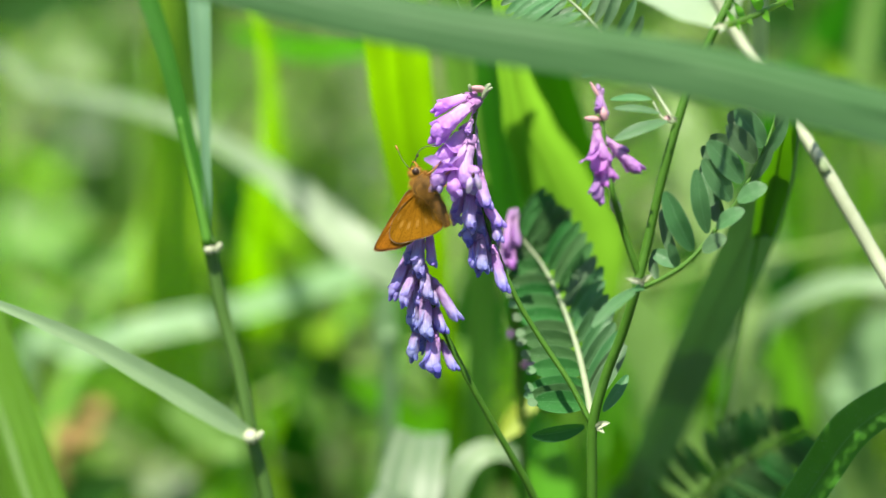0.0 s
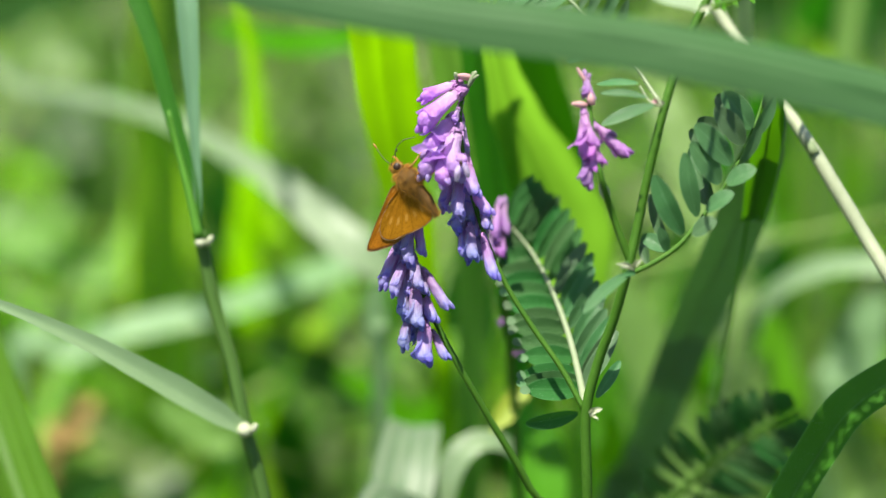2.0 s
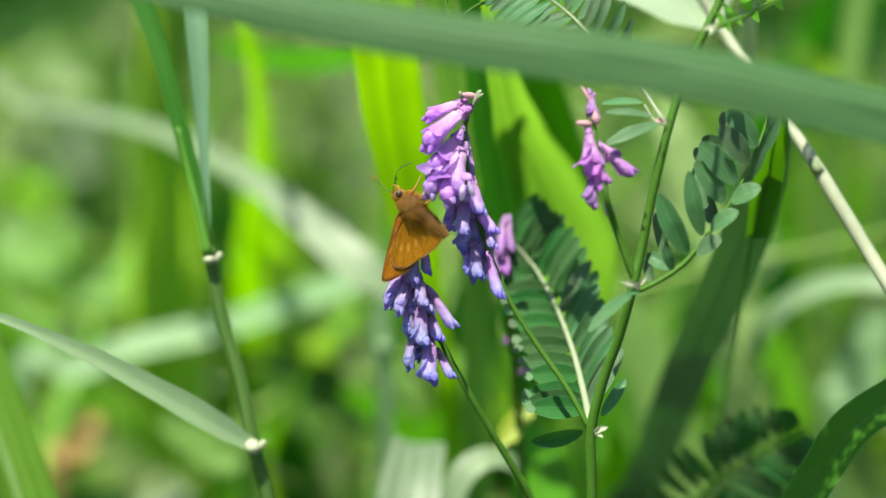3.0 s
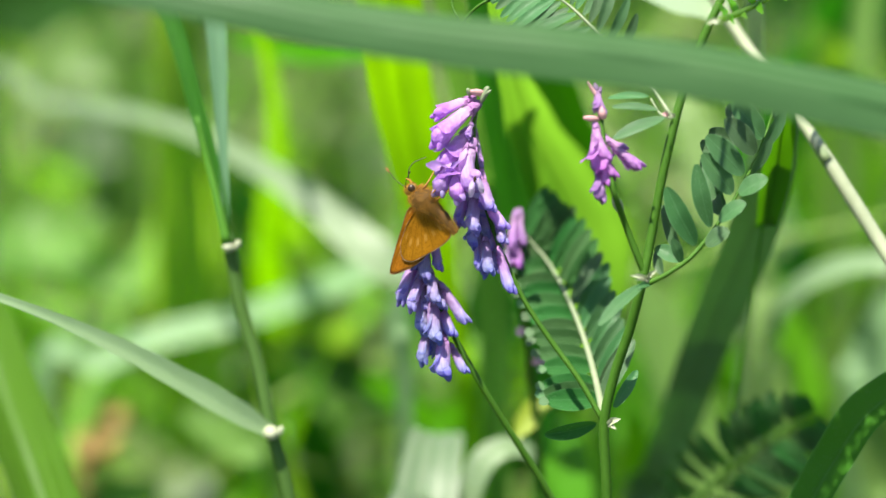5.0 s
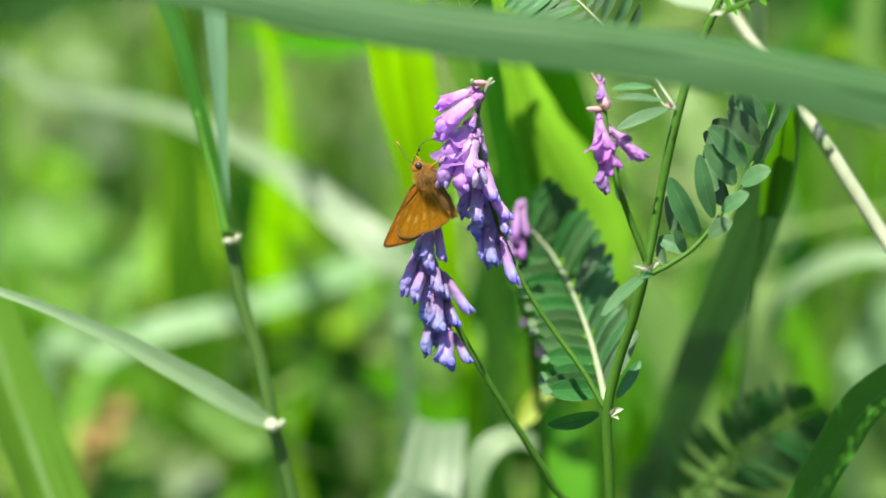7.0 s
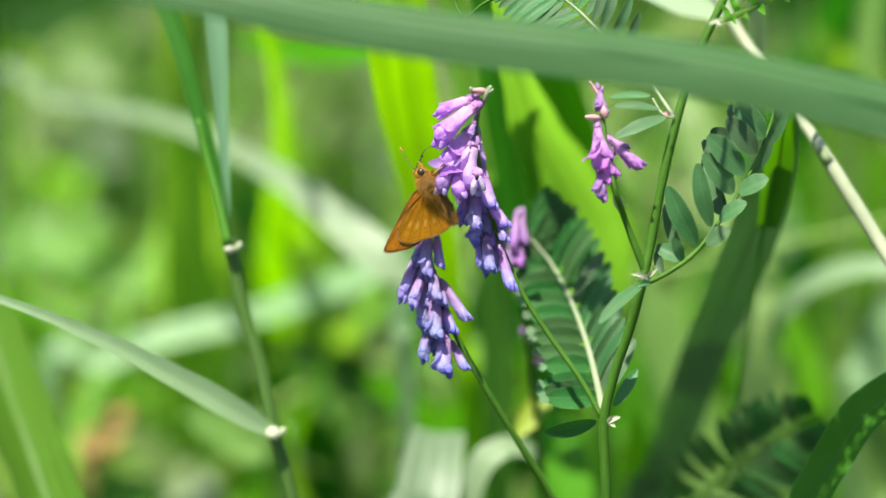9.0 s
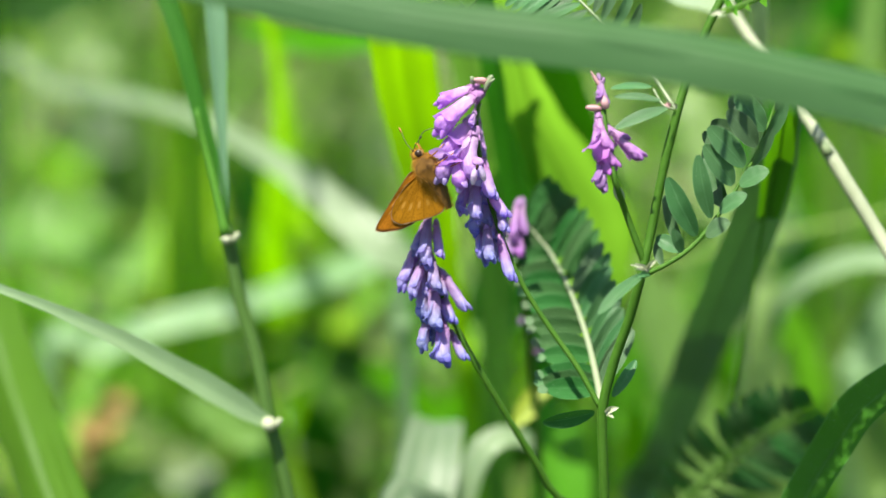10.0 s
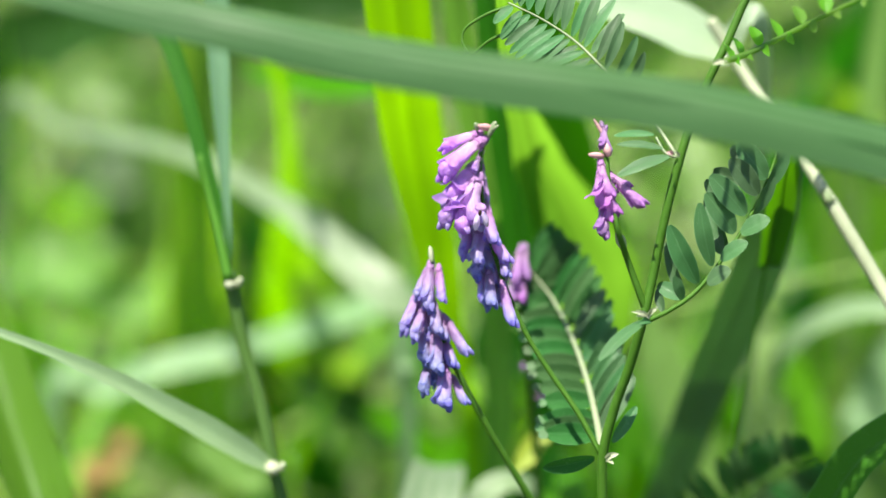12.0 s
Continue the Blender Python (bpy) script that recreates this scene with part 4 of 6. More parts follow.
grass_blade("dark leaf for the shade overhead far back", [(-0.0916, 0.5000, 0.3713), (-0.0678, 0.5000, 0.3757), (-0.0440, 0.5000, 0.3778), (-0.0203, 0.5000, 0.3800)],
    profile(0.0130, 0.0237, 0.0237, 0.0129), GRASS_DEEP_SHADE, (0, -0.98, 0.1), 0.2, 0)
grass_blade("narrow sunlit grass blade leaning outwards", [(-0.0771, 0.0200, 0.2974), (-0.0834, 0.0340, 0.3228), (-0.0904, 0.0480, 0.3351), (-0.0979, 0.0620, 0.3429), (-0.1069, 0.0760, 0.3499), (-0.1181, 0.0900, 0.3561)],
    profile(0.0039, 0.0040, 0.0038, 0.0037, 0.0033, 0.0026), GRASS_SUNNY, (0.2, -0.85, 0.4), 0.4, 0)
grass_blade("lime green leaf in the sun far back", [(0.1302, 0.3600, 0.2978), (0.1325, 0.3600, 0.3125), (0.1347, 0.3600, 0.3261), (0.1365, 0.3600, 0.3386)],
    profile(0.0133, 0.0208, 0.0207, 0.0112), GRASS_SUNNY, (-0.1, -0.65, 0.7), 0.2, 0)
grass_blade("lime green leaf in the sun far back", [(0.1101, 0.3000, 0.3143), (0.1079, 0.3000, 0.3270), (0.1065, 0.3000, 0.3396), (0.1070, 0.3000, 0.3503)],
    profile(0.0070, 0.0105, 0.0098, 0.0052), GRASS_SUNNY, (-0.1, -0.65, 0.7), 0.2, 0)
grass_blade("sunlit lime grass blade far back", [(-0.1003, 0.3600, 0.2600), (-0.0931, 0.3167, 0.3004), (-0.0857, 0.2733, 0.3374), (-0.0790, 0.2300, 0.3711)],
    profile(0.0096, 0.0126, 0.0108, 0.0053), GRASS_SUNNY, (0, -0.8, -0.4), 0.2, 0)
grass_blade("sunlit lime grass blade far back", [(-0.0501, 0.3600, 0.2978), (-0.0509, 0.3167, 0.3190), (-0.0530, 0.2733, 0.3388), (-0.0560, 0.2300, 0.3565)],
    profile(0.0057, 0.0079, 0.0061, 0.0022), GRASS_SUNNY, (0, -0.8, -0.4), 0.2, 0)
grass_blade("sunlit lime grass blade far back", [(-0.0432, 0.3600, 0.2478), (-0.0415, 0.3167, 0.2739), (-0.0366, 0.2733, 0.2986), (-0.0311, 0.2300, 0.3186)],
    profile(0.0058, 0.0084, 0.0072, 0.0022), GRASS_SUNNY, (0, -0.8, -0.4), 0.2, 0)
grass_blade("sunlit lime grass blade far back", [(-0.0854, 0.3600, 0.2720), (-0.0817, 0.3167, 0.3079), (-0.0762, 0.2733, 0.3391), (-0.0728, 0.2300, 0.3679)],
    profile(0.0050, 0.0079, 0.0067, 0.0028), GRASS_SUNNY, (0, -0.8, -0.4), 0.2, 0)
grass_blade("pale bluish grass blade low in the meadow", [(-0.0756, 0.2400, 0.2514), (-0.0827, 0.2467, 0.2595), (-0.0917, 0.2533, 0.2669), (-0.0991, 0.2600, 0.2707)],
    profile(0.0083, 0.0107, 0.0094, 0.0037), GRASS_PALE, (0, -0.75, 0.6), 0.2, 0)
grass_blade("pale bluish grass blade low in the meadow", [(-0.0505, 0.2200, 0.2763), (-0.0589, 0.2267, 0.2807), (-0.0675, 0.2333, 0.2844), (-0.0755, 0.2400, 0.2873)],
    profile(0.0064, 0.0081, 0.0072, 0.0026), GRASS_PALE, (0, -0.75, 0.6), 0.2, 0)

straw = thing("dry_grass", "pale dry grass stalk leaning through the vetch", "grass", "near grasses")
bm = fresh()
tube(bm, [(0.0506, 0.0530, 0.4429), (0.0551, 0.0510, 0.4360), (0.0602, 0.0460, 0.4285), (0.0665, 0.0370, 0.4205), (0.0720, 0.0300, 0.4126), (0.0767, 0.0260, 0.4052), (0.0826, 0.0220, 0.3959), (0.0898, 0.0160, 0.3844), (0.1052, 0.0200, 0.3598), (0.1571, 0.0500, 0.2697)], lambda s: 0.00118 + 0.00025 * min(1, max(0, (s - 0.42) * 12)), 12, 60, wobble=0.06)
part("culm", bm, STRAW, straw)
bm = fresh()
tube(bm, [(0.0629, 0.0410, 0.4248), (0.0679, 0.0363, 0.4183), (0.0711, 0.0317, 0.4140), (0.0734, 0.0270, 0.4103)], lambda s: 0.00128 - 0.0003 * s, 12, 14, wobble=0.15)
part("sheath", bm, SHEATH, straw, "grey-green sheath")


# ---- vetch ----
def vetch_leaflet(base, tip, width, facing, leaf, material=None, label=""):
    bm = fresh()
    b, t = Vector(base), Vector(tip)
    mid = b.lerp(t, 0.5) + Vector(facing).normalized() * (t - b).length * 0.05
    ribbon(bm, [b, mid, t], oval(width), facing, 0.22, 12, 6, 0, ripple=0.03)
    return part("leaflet", bm, material or VETCH_LEAF, leaf, label)


def pinnate(plant, rachis, radius, pairs, length, width, spread=62, facing=VIEW, material=None, rib=None, label="", first=0.14, tilt=0.2, seed=1, sides=(1, -1), rise=0.0, right=1.0, right_spread=0):
    """A compound leaf: a rachis with paired leaflets."""
    rng = random.Random(seed)
    bm = fresh()
    tube(bm, rachis, lambda s: radius * (1 - 0.6 * s), 8, 24)
    leaf = part("leaf", bm, rib or VETCH_STEM, plant, label)
    pts, tans = smooth_path(rachis, 60)
    face = Vector(facing).normalized()
    for k in range(pairs):
        s = first + (0.97 - first) * k / (pairs - 1)
        for sg in sides:
            i = min(60, int(60 * (s + (0.012 if sg > 0 else 0))))
            q, t = pts[i], tans[i]
            nrm = (face - t * face.dot(t)).normalized()
            sid = t.cross(nrm) * sg
            a = radians(spread + (right_spread if sg > 0 else 0) + rng.uniform(-7, 7))
            d = (t * math.cos(a) + sid * math.sin(a) + nrm * (tilt + rng.uniform(-0.12, 0.12))).normalized()
            size = math.sin(math.pi * (0.28 + 0.6 * (k / pairs))) * rng.uniform(0.92, 1.06)
            f2 = (nrm + sid * rng.uniform(-0.35, 0.35) + t * rise).normalized()
            vetch_leaflet(q + d * radius, q + d * length * size * (right if sg > 0 else 1), width * (0.75 + 0.25 * size), f2, leaf, material)
    return leaf


def floret_mesh(name, material, seed, open_amount):
    """One pea flower, a unit long: calyx, tube, swollen banner and two wings."""
    rng = random.Random(seed)
    bm = fresh()
    bend = rng.uniform(-0.05, 0.08)

    def axis(x):
        return Vector((x, 0, bend * math.sin(math.pi * x) - 0.04 * x * x))
    def loft(stops, slot, v0, v1, squash=1.0, sides=12, dent=0.0):
        rings = []
        for x, r in stops:
            c = axis(x)
            ring = []
            for w in (2 * math.pi * j / sides for j in range(sides)):
                k = 1 + dent * noise.noise(Vector((x * 5, math.cos(w) * 1.6, math.sin(w) * 1.6 + seed * 3.1)))
                ring.append(c + Vector((0, math.cos(w) * r * squash * k, math.sin(w) * r * k)))
            rings.append(ring)
        skin(bm, rings, True, slot, v0, v1)
    loft([(-0.02, 0.03), (0.02, 0.06), (0.08, 0.082), (0.14, 0.088), (0.20, 0.09), (0.22, 0.078)], 1, 0, 0.2)
    for j in range(4):
        w = 2 * math.pi * j / 4 + 0.4
        c = axis(0.18)
        tube(bm, [c + Vector((0, math.cos(w) * 0.09, math.sin(w) * 0.09)), c + Vector((0.12, math.cos(w) * 0.11, math.sin(w) * 0.11))], lambda s: 0.02 * (1 - 0.85 * s), 5, 4, 1)
    e = rng.uniform(0.95, 1.1)
    broad = material in (LILAC, PINK)
    swell = (0.148 if broad else 0.130) * e
    if broad:                       # a clubbed, rounded end
        stops = [(0.18, 0.075), (0.30, 0.088), (0.44, 0.10), (0.56, 0.112), (0.68, 0.130), (0.78, swell), (0.87, swell * 1.04), (0.94, swell * 0.9), (0.985, swell * 0.55), (1.0, swell * 0.15)]
    else:                           # narrowing to the closed tip
        stops = [(0.18, 0.080), (0.30, 0.104), (0.44, 0.122), (0.56, 0.130), (0.68, 0.134), (0.78, swell), (0.86, swell * 0.92), (0.93, swell * 0.74), (0.975, swell * 0.46), (1.0, swell * 0.15)]
    loft(stops, 0, 0.15, 1.0, 0.8, 14, 0.3)
    # banner, wrapped round the tube, its two lobes turned back
    rows = []
    for i in range(10):
        s = i / 9
        row = []
        for j in range(11):
            w = 2 * j / 10 - 1
            half = (0.118 if broad else 0.102) + ((0.05 if broad else 0.025) + 0.13 * open_amount) * s ** 1.5
            ang = w * (1.5 - 0.35 * s * open_amount)
            lobes = 0.05 * math.cos(w * math.pi * 1.0) * s ** 3
            x = 0.32 + 0.58 * s - lobes - 0.16 * (abs(w) ** 3) * s - 0.14 * open_amount * s ** 4
            up = 0.24 * open_amount * s ** 3.2
            frill = 0.035 * s * noise.noise(Vector((s * 3, w * 4, seed * 1.7)))
            row.append(axis(x) + Vector((0, math.sin(ang) * (half + frill), math.cos(ang) * half * 0.9 + up + frill)))
        rows.append(row)
    skin(bm, rows, False, 0, 0.3, 1.0)
    for sg in (-1, 1):
        ball(bm, axis(0.86) + Vector((0.03, sg * 0.055, -0.055 - 0.03 * open_amount)), (0.042, 0.075, 0.17), (1, sg * 0.22, -0.25), 10, 7, 2 if open_amount > 0.2 else 0, (0.5, 1.05))
    return finish(name, bm, [material, CALYX, WING_PALE if material is LILAC else material])


FLORETS = {}
for key, mat in (("lilac", LILAC), ("violet", VIOLET), ("blue", BLUE_VIOLET), ("pink", PINK)):
    FLORETS[key] = [floret_mesh("floret", mat, 10 * len(key) + v, (0.05, 0.28, 0.6)[v]) for v in range(3)]


def floret(spike, kind, base, tip, plump=1.0, lean=0.0, variant=0):
    """A flower from the stalk to its mouth; lean: degrees by which its banner turns round its length."""
    t = Vector(tip)
    b = t + (Vector(base) - t) * 1.08
    d = t - b
    up = Vector((-0.5, -0.6, 0.6))
    x = d.normalized()
    y = up.cross(x).normalized()
    z = x.cross(y)
    m = Matrix((x, y, z)).transposed().to_4x4() @ Matrix.Rotation(radians(lean), 4, "X")
    length = d.length
    width = 0.99 if kind in ("lilac", "pink") else 0.93
    ob = new("floret", FLORETS[kind][variant % 3])
    ob.parent = spike
    ob.matrix_basis = Matrix.Translation(b) @ m @ Matrix.Diagonal((length, length * plump * width, length * plump * width, 1))
    return ob


def spike(plant, points, radius, label):
    bm = fresh()
    tube(bm, points, radius, 8, 40, wobble=0.08)
    return part("flower_spike", bm, VETCH_STEM, plant, label)


def fill_spike(head, points, kinds, count, seed, reach=0.0075):
    """Further flowers packed round a spike's upper stalk, behind the ones in front; kinds: from the bottom to the top."""
    rng = random.Random(seed)
    pts, _ = smooth_path(points, 60)
    for k in range(count):
        f = (k + rng.random()) / count
        q = pts[int(58 * f)]
        away = Vector((rng.uniform(-0.75, 0.12), rng.uniform(-0.55, 0.25), rng.uniform(-1.0, -0.55))).normalized()
        floret(head, kinds[min(len(kinds) - 1, int(f * len(kinds)))], q + Vector((0, 0.0012, 0.0004)), q + away * reach * rng.uniform(0.8, 1.05) + Vector((0, 0.0012, 0)), rng.uniform(0.85, 1.05), rng.uniform(-30, 120), rng.randrange(2))


def bud(parent, base, tip, r, material=None, name="bud"):
    bm = fresh()
    b, t = Vector(base), Vector(tip)
    tube(bm, [b, b.lerp(t, 0.5), t], lambda s: r * (0.35 + math.sin(math.pi * min(1, 0.12 + 0.8 * s))) * 0.75, 8, 8)
    return part(name, bm, material or BUD, parent)


vetch = thing("vetch_plant", "flowering tufted vetch with ladder-like green leaves", "wildflower", "vetch plants")
bm = fresh()
tube(bm, [(0.0322, -0.0160, -0.0076), (0.0302, -0.0049, 0.1883), (0.0289, -0.0052, 0.3033), (0.0282, -0.0058, 0.3436), (0.0278, -0.0055, 0.3561), (0.0275, -0.0045, 0.3676), (0.0295, -0.0041, 0.3770), (0.0323, -0.0047, 0.3861), (0.0344, -0.0054, 0.3950), (0.0362, -0.0038, 0.4032), (0.0384, -0.0022, 0.4147), (0.0410, -0.0004, 0.4255), (0.0438, 0.0019, 0.4341), (0.0474, 0.0031, 0.4423), (0.0507, 0.0050, 0.4493), (0.0562, 0.0090, 0.4644), (0.0611, 0.0168, 0.4935)],
    lambda s: 0.00094 * (1.15 - 0.35 * s), 10, 90)
part("stem", bm, VETCH_STEM, vetch)
for base, tip, r, mat in (
    ((0.0356, -0.0082, 0.3964), (0.0310, -0.0107, 0.3985), 4, WHITISH), ((0.0356, -0.0083, 0.3958), (0.0325, -0.0114, 0.3959), 6, VETCH_LEAF), ((0.0279, -0.0084, 0.3686), (0.0309, -0.0100, 0.3703), 6, WHITISH), ((0.0281, -0.0085, 0.3682), (0.0297, -0.0106, 0.3680), 4, WHITISH),
    ((0.0406, -0.0023, 0.4259), (0.0392, -0.0041, 0.4272), 4, WHITISH), ((0.0393, -0.0032, 0.4264), (0.0378, -0.0041, 0.4272), 4, BUD), ((0.0458, -0.0081, 0.4445), (0.0493, -0.0078, 0.4451), 3.5, WHITISH), ((0.0350, -0.0081, 0.3966), (0.0374, -0.0104, 0.3996), 4, WHITISH)):
    bm = fresh()
    b, t = Vector(base), Vector(tip)
    for turn in (-0.16, 0.0, 0.2):
        end = b + Matrix.Rotation(turn, 3, Vector(VIEW)) @ (t - b) * (0.8 - abs(turn))
        ribbon(bm, [b, b.lerp(end, 0.5) + Vector((0, -0.0004, 0.0003)), end], taper(0.00020 * r, 0.5, 0.35), (0.2 + turn, -0.8, 0.5), 0.5, 10, 6, 60 * turn, ripple=0.25)
    part("stipule", bm, mat, vetch)

# the tall spike of lilac flowers
main_spike = spike(vetch, [(0.0273, -0.0045, 0.3676), (0.0231, -0.0015, 0.3748), (0.0177, 0.0014, 0.3820), (0.0129, 0.0034, 0.3892), (0.0092, 0.0054, 0.3970), (0.0065, 0.0074, 0.4042), (0.0045, 0.0104, 0.4117), (0.0036, 0.0135, 0.4193), (0.0041, 0.0147, 0.4240), (0.0062, 0.0158, 0.4281)],
    lambda s: 0.00056 * (1 - 0.4 * s), "slender stalk with a one-sided spike of lilac flowers")
bud(main_spike, (0.0058, 0.0146, 0.4275), (0.0032, 0.0128, 0.4284), 0.00070)
bud(main_spike, (0.0051, 0.0154, 0.4264), (0.0063, 0.0160, 0.4285), 0.00054, PALE_RIB)
bud(main_spike, (0.0038, 0.0155, 0.4269), (0.0026, 0.0149, 0.4285), 0.00038, PALE_RIB)
for kind, base, tip, plump, lean, v in (
    ("lilac", (0.0034, 0.0144, 0.4266), (-0.0039, 0.0098, 0.4247), 0.92, 0, 0),
    ("lilac", (0.0042, 0.0141, 0.4254), (-0.0042, 0.0065, 0.4203), 1.02, 10, 0),
    ("lilac", (0.0033, 0.0122, 0.4221), (0.0023, 0.0086, 0.4205), 1.1, 40, 0),
    ("lilac", (0.0026, 0.0138, 0.4204), (-0.0029, 0.0062, 0.4153), 1.25, -10, 1),
    ("lilac", (0.0030, 0.0145, 0.4194), (-0.0013, 0.0089, 0.4136), 1.1, 30, 1),
    ("lilac", (0.0035, 0.0102, 0.4188), (0.0025, 0.0011, 0.4118), 1.15, 55, 2),
    ("lilac", (0.0013, 0.0092, 0.4149), (-0.0037, 0.0022, 0.4119), 1.3, 0, 2),
    ("lilac", (0.0023, 0.0081, 0.4145), (-0.0002, 0.0008, 0.4107), 1.3, 25, 2),
    ("violet", (0.0047, 0.0132, 0.4144), (0.0049, 0.0073, 0.4078), 1.0, 80, 1),
    ("violet", (0.0051, 0.0106, 0.4123), (0.0061, 0.0040, 0.4071), 1.1, 90, 1),
    ("violet", (0.0017, 0.0107, 0.4090), (-0.0001, 0.0053, 0.4043), 1.05, 30, 0),
    ("violet", (0.0035, 0.0086, 0.4089), (0.0029, 0.0011, 0.4039), 1.1, 50, 1),
    ("violet", (0.0058, 0.0093, 0.4076), (0.0089, 0.0040, 0.4032), 1.15, 110, 0),
    ("violet", (0.0045, 0.0113, 0.4071), (0.0051, 0.0057, 0.4017), 1.1, 70, 0),
    ("blue", (0.0038, 0.0098, 0.4055), (0.0025, 0.0042, 0.4003), 1.05, 40, 1),
    ("violet", (0.0079, 0.0087, 0.4053), (0.0086, 0.0033, 0.4007), 1.1, 110, 0),
    ("blue", (0.0043, 0.0087, 0.4013), (0.0041, 0.0030, 0.3956), 0.98, 60, 0),
    ("blue", (0.0054, 0.0066, 0.4013), (0.0057, -0.0000, 0.3959), 1.0, 80, 1),
    ("blue", (0.0071, 0.0099, 0.4019), (0.0073, 0.0057, 0.3979), 1.1, 100, 0),
    ("blue", (0.0081, 0.0049, 0.3990), (0.0099, -0.0010, 0.3922), 0.92, 100, 0)):
    floret(main_spike, kind, base, tip, plump, lean, v)

fill_spike(main_spike, [(0.0088, 0.0062, 0.3985), (0.0065, 0.0080, 0.4042), (0.0045, 0.0108, 0.4117), (0.0036, 0.0138, 0.4193), (0.0040, 0.0150, 0.4235)], ("blue", "violet", "violet", "lilac", "lilac"), 13, 41, 0.0072)

# one flower wide open, its whitish wings spread below a dark throat
bm = fresh()
ball(bm, (0.0030, -0.0012, 0.4128), (0.0007, 0.0006, 0.0017), (0.16, 0.1, 1), 12, 8)
ball(bm, (0.0046, -0.0012, 0.4134), (0.0007, 0.0006, 0.0016), (-0.30, 0.1, 1), 12, 8)
ball(bm, (0.0037, -0.0004, 0.4154), (0.0013, 0.0007, 0.0009), (0.2, 0.3, 1), 12, 8, 1)
ball(bm, (0.0036, -0.0022, 0.4148), (0.00035, 0.00035, 0.0006), (0.1, 0, 1), 8, 6, 2)
part("floret", bm, [WING_PALE, LILAC, EYE], main_spike, "open flower with whitish wings")
for base, tip, r in (((0.0051, 0.0135, 0.4260), (0.0065, 0.0128, 0.4292), 0.00055), ((0.0030, 0.0135, 0.4273), (0.0025, 0.0130, 0.4289), 0.00040), ((0.0058, 0.0128, 0.4276), (0.0070, 0.0125, 0.4286), 0.00030)):
    bud(main_spike, base, tip, r, PALE_RIB, "bract")

# the small pink spike
pink_spike = spike(vetch, [(0.0356, -0.0053, 0.3954), (0.0337, -0.0050, 0.4003), (0.0313, -0.0044, 0.4067), (0.0292, -0.0068, 0.4131), (0.0278, -0.0041, 0.4194), (0.0270, -0.0012, 0.4262), (0.0260, 0.0012, 0.4315)],
    lambda s: 0.00073 * (1 - 0.5 * s), "short stalk with a small pink flower spike")
bud(pink_spike, (0.0307, -0.0039, 0.4085), (0.0294, -0.0031, 0.4115), 0.00094, WHITISH)
for base, tip, r in (((0.0268, -0.0014, 0.4257), (0.0238, -0.0023, 0.4262), 6), ((0.0264, -0.0003, 0.4297), (0.0247, 0.0004, 0.4324), 3.5), ((0.0276, -0.0023, 0.4259), (0.0269, -0.0017, 0.4282), 8)):
    bud(pink_spike, base, tip, 0.00010 * r)
for base, tip, plump, lean, v in (
    ((0.0262, 0.0012, 0.4314), (0.0271, -0.0021, 0.4268), 0.9, 40, 0), ((0.0271, 0.0011, 0.4308), (0.0259, -0.0019, 0.4274), 0.8, 0, 0),
    ((0.0260, -0.0015, 0.4250), (0.0277, -0.0053, 0.4188), 0.85, 60, 1), ((0.0276, -0.0022, 0.4224), (0.0341, -0.0058, 0.4170), 0.7, 140, 0),
    ((0.0266, -0.0026, 0.4212), (0.0289, -0.0061, 0.4156), 0.95, 30, 1), ((0.0270, -0.0031, 0.4192), (0.0263, -0.0072, 0.4116), 0.75, 40, 0), ((0.0262, -0.0019, 0.4237), (0.0260, -0.0059, 0.4166), 0.85, 20, 1), ((0.0271, -0.0039, 0.4202), (0.0275, -0.0064, 0.4144), 0.9, 80, 0), ((0.0273, -0.0011, 0.4228), (0.0313, -0.0039, 0.4202), 0.9, 90, 1)):
    floret(pink_spike, "pink", base, tip, plump * 1.15, lean, v + 1)

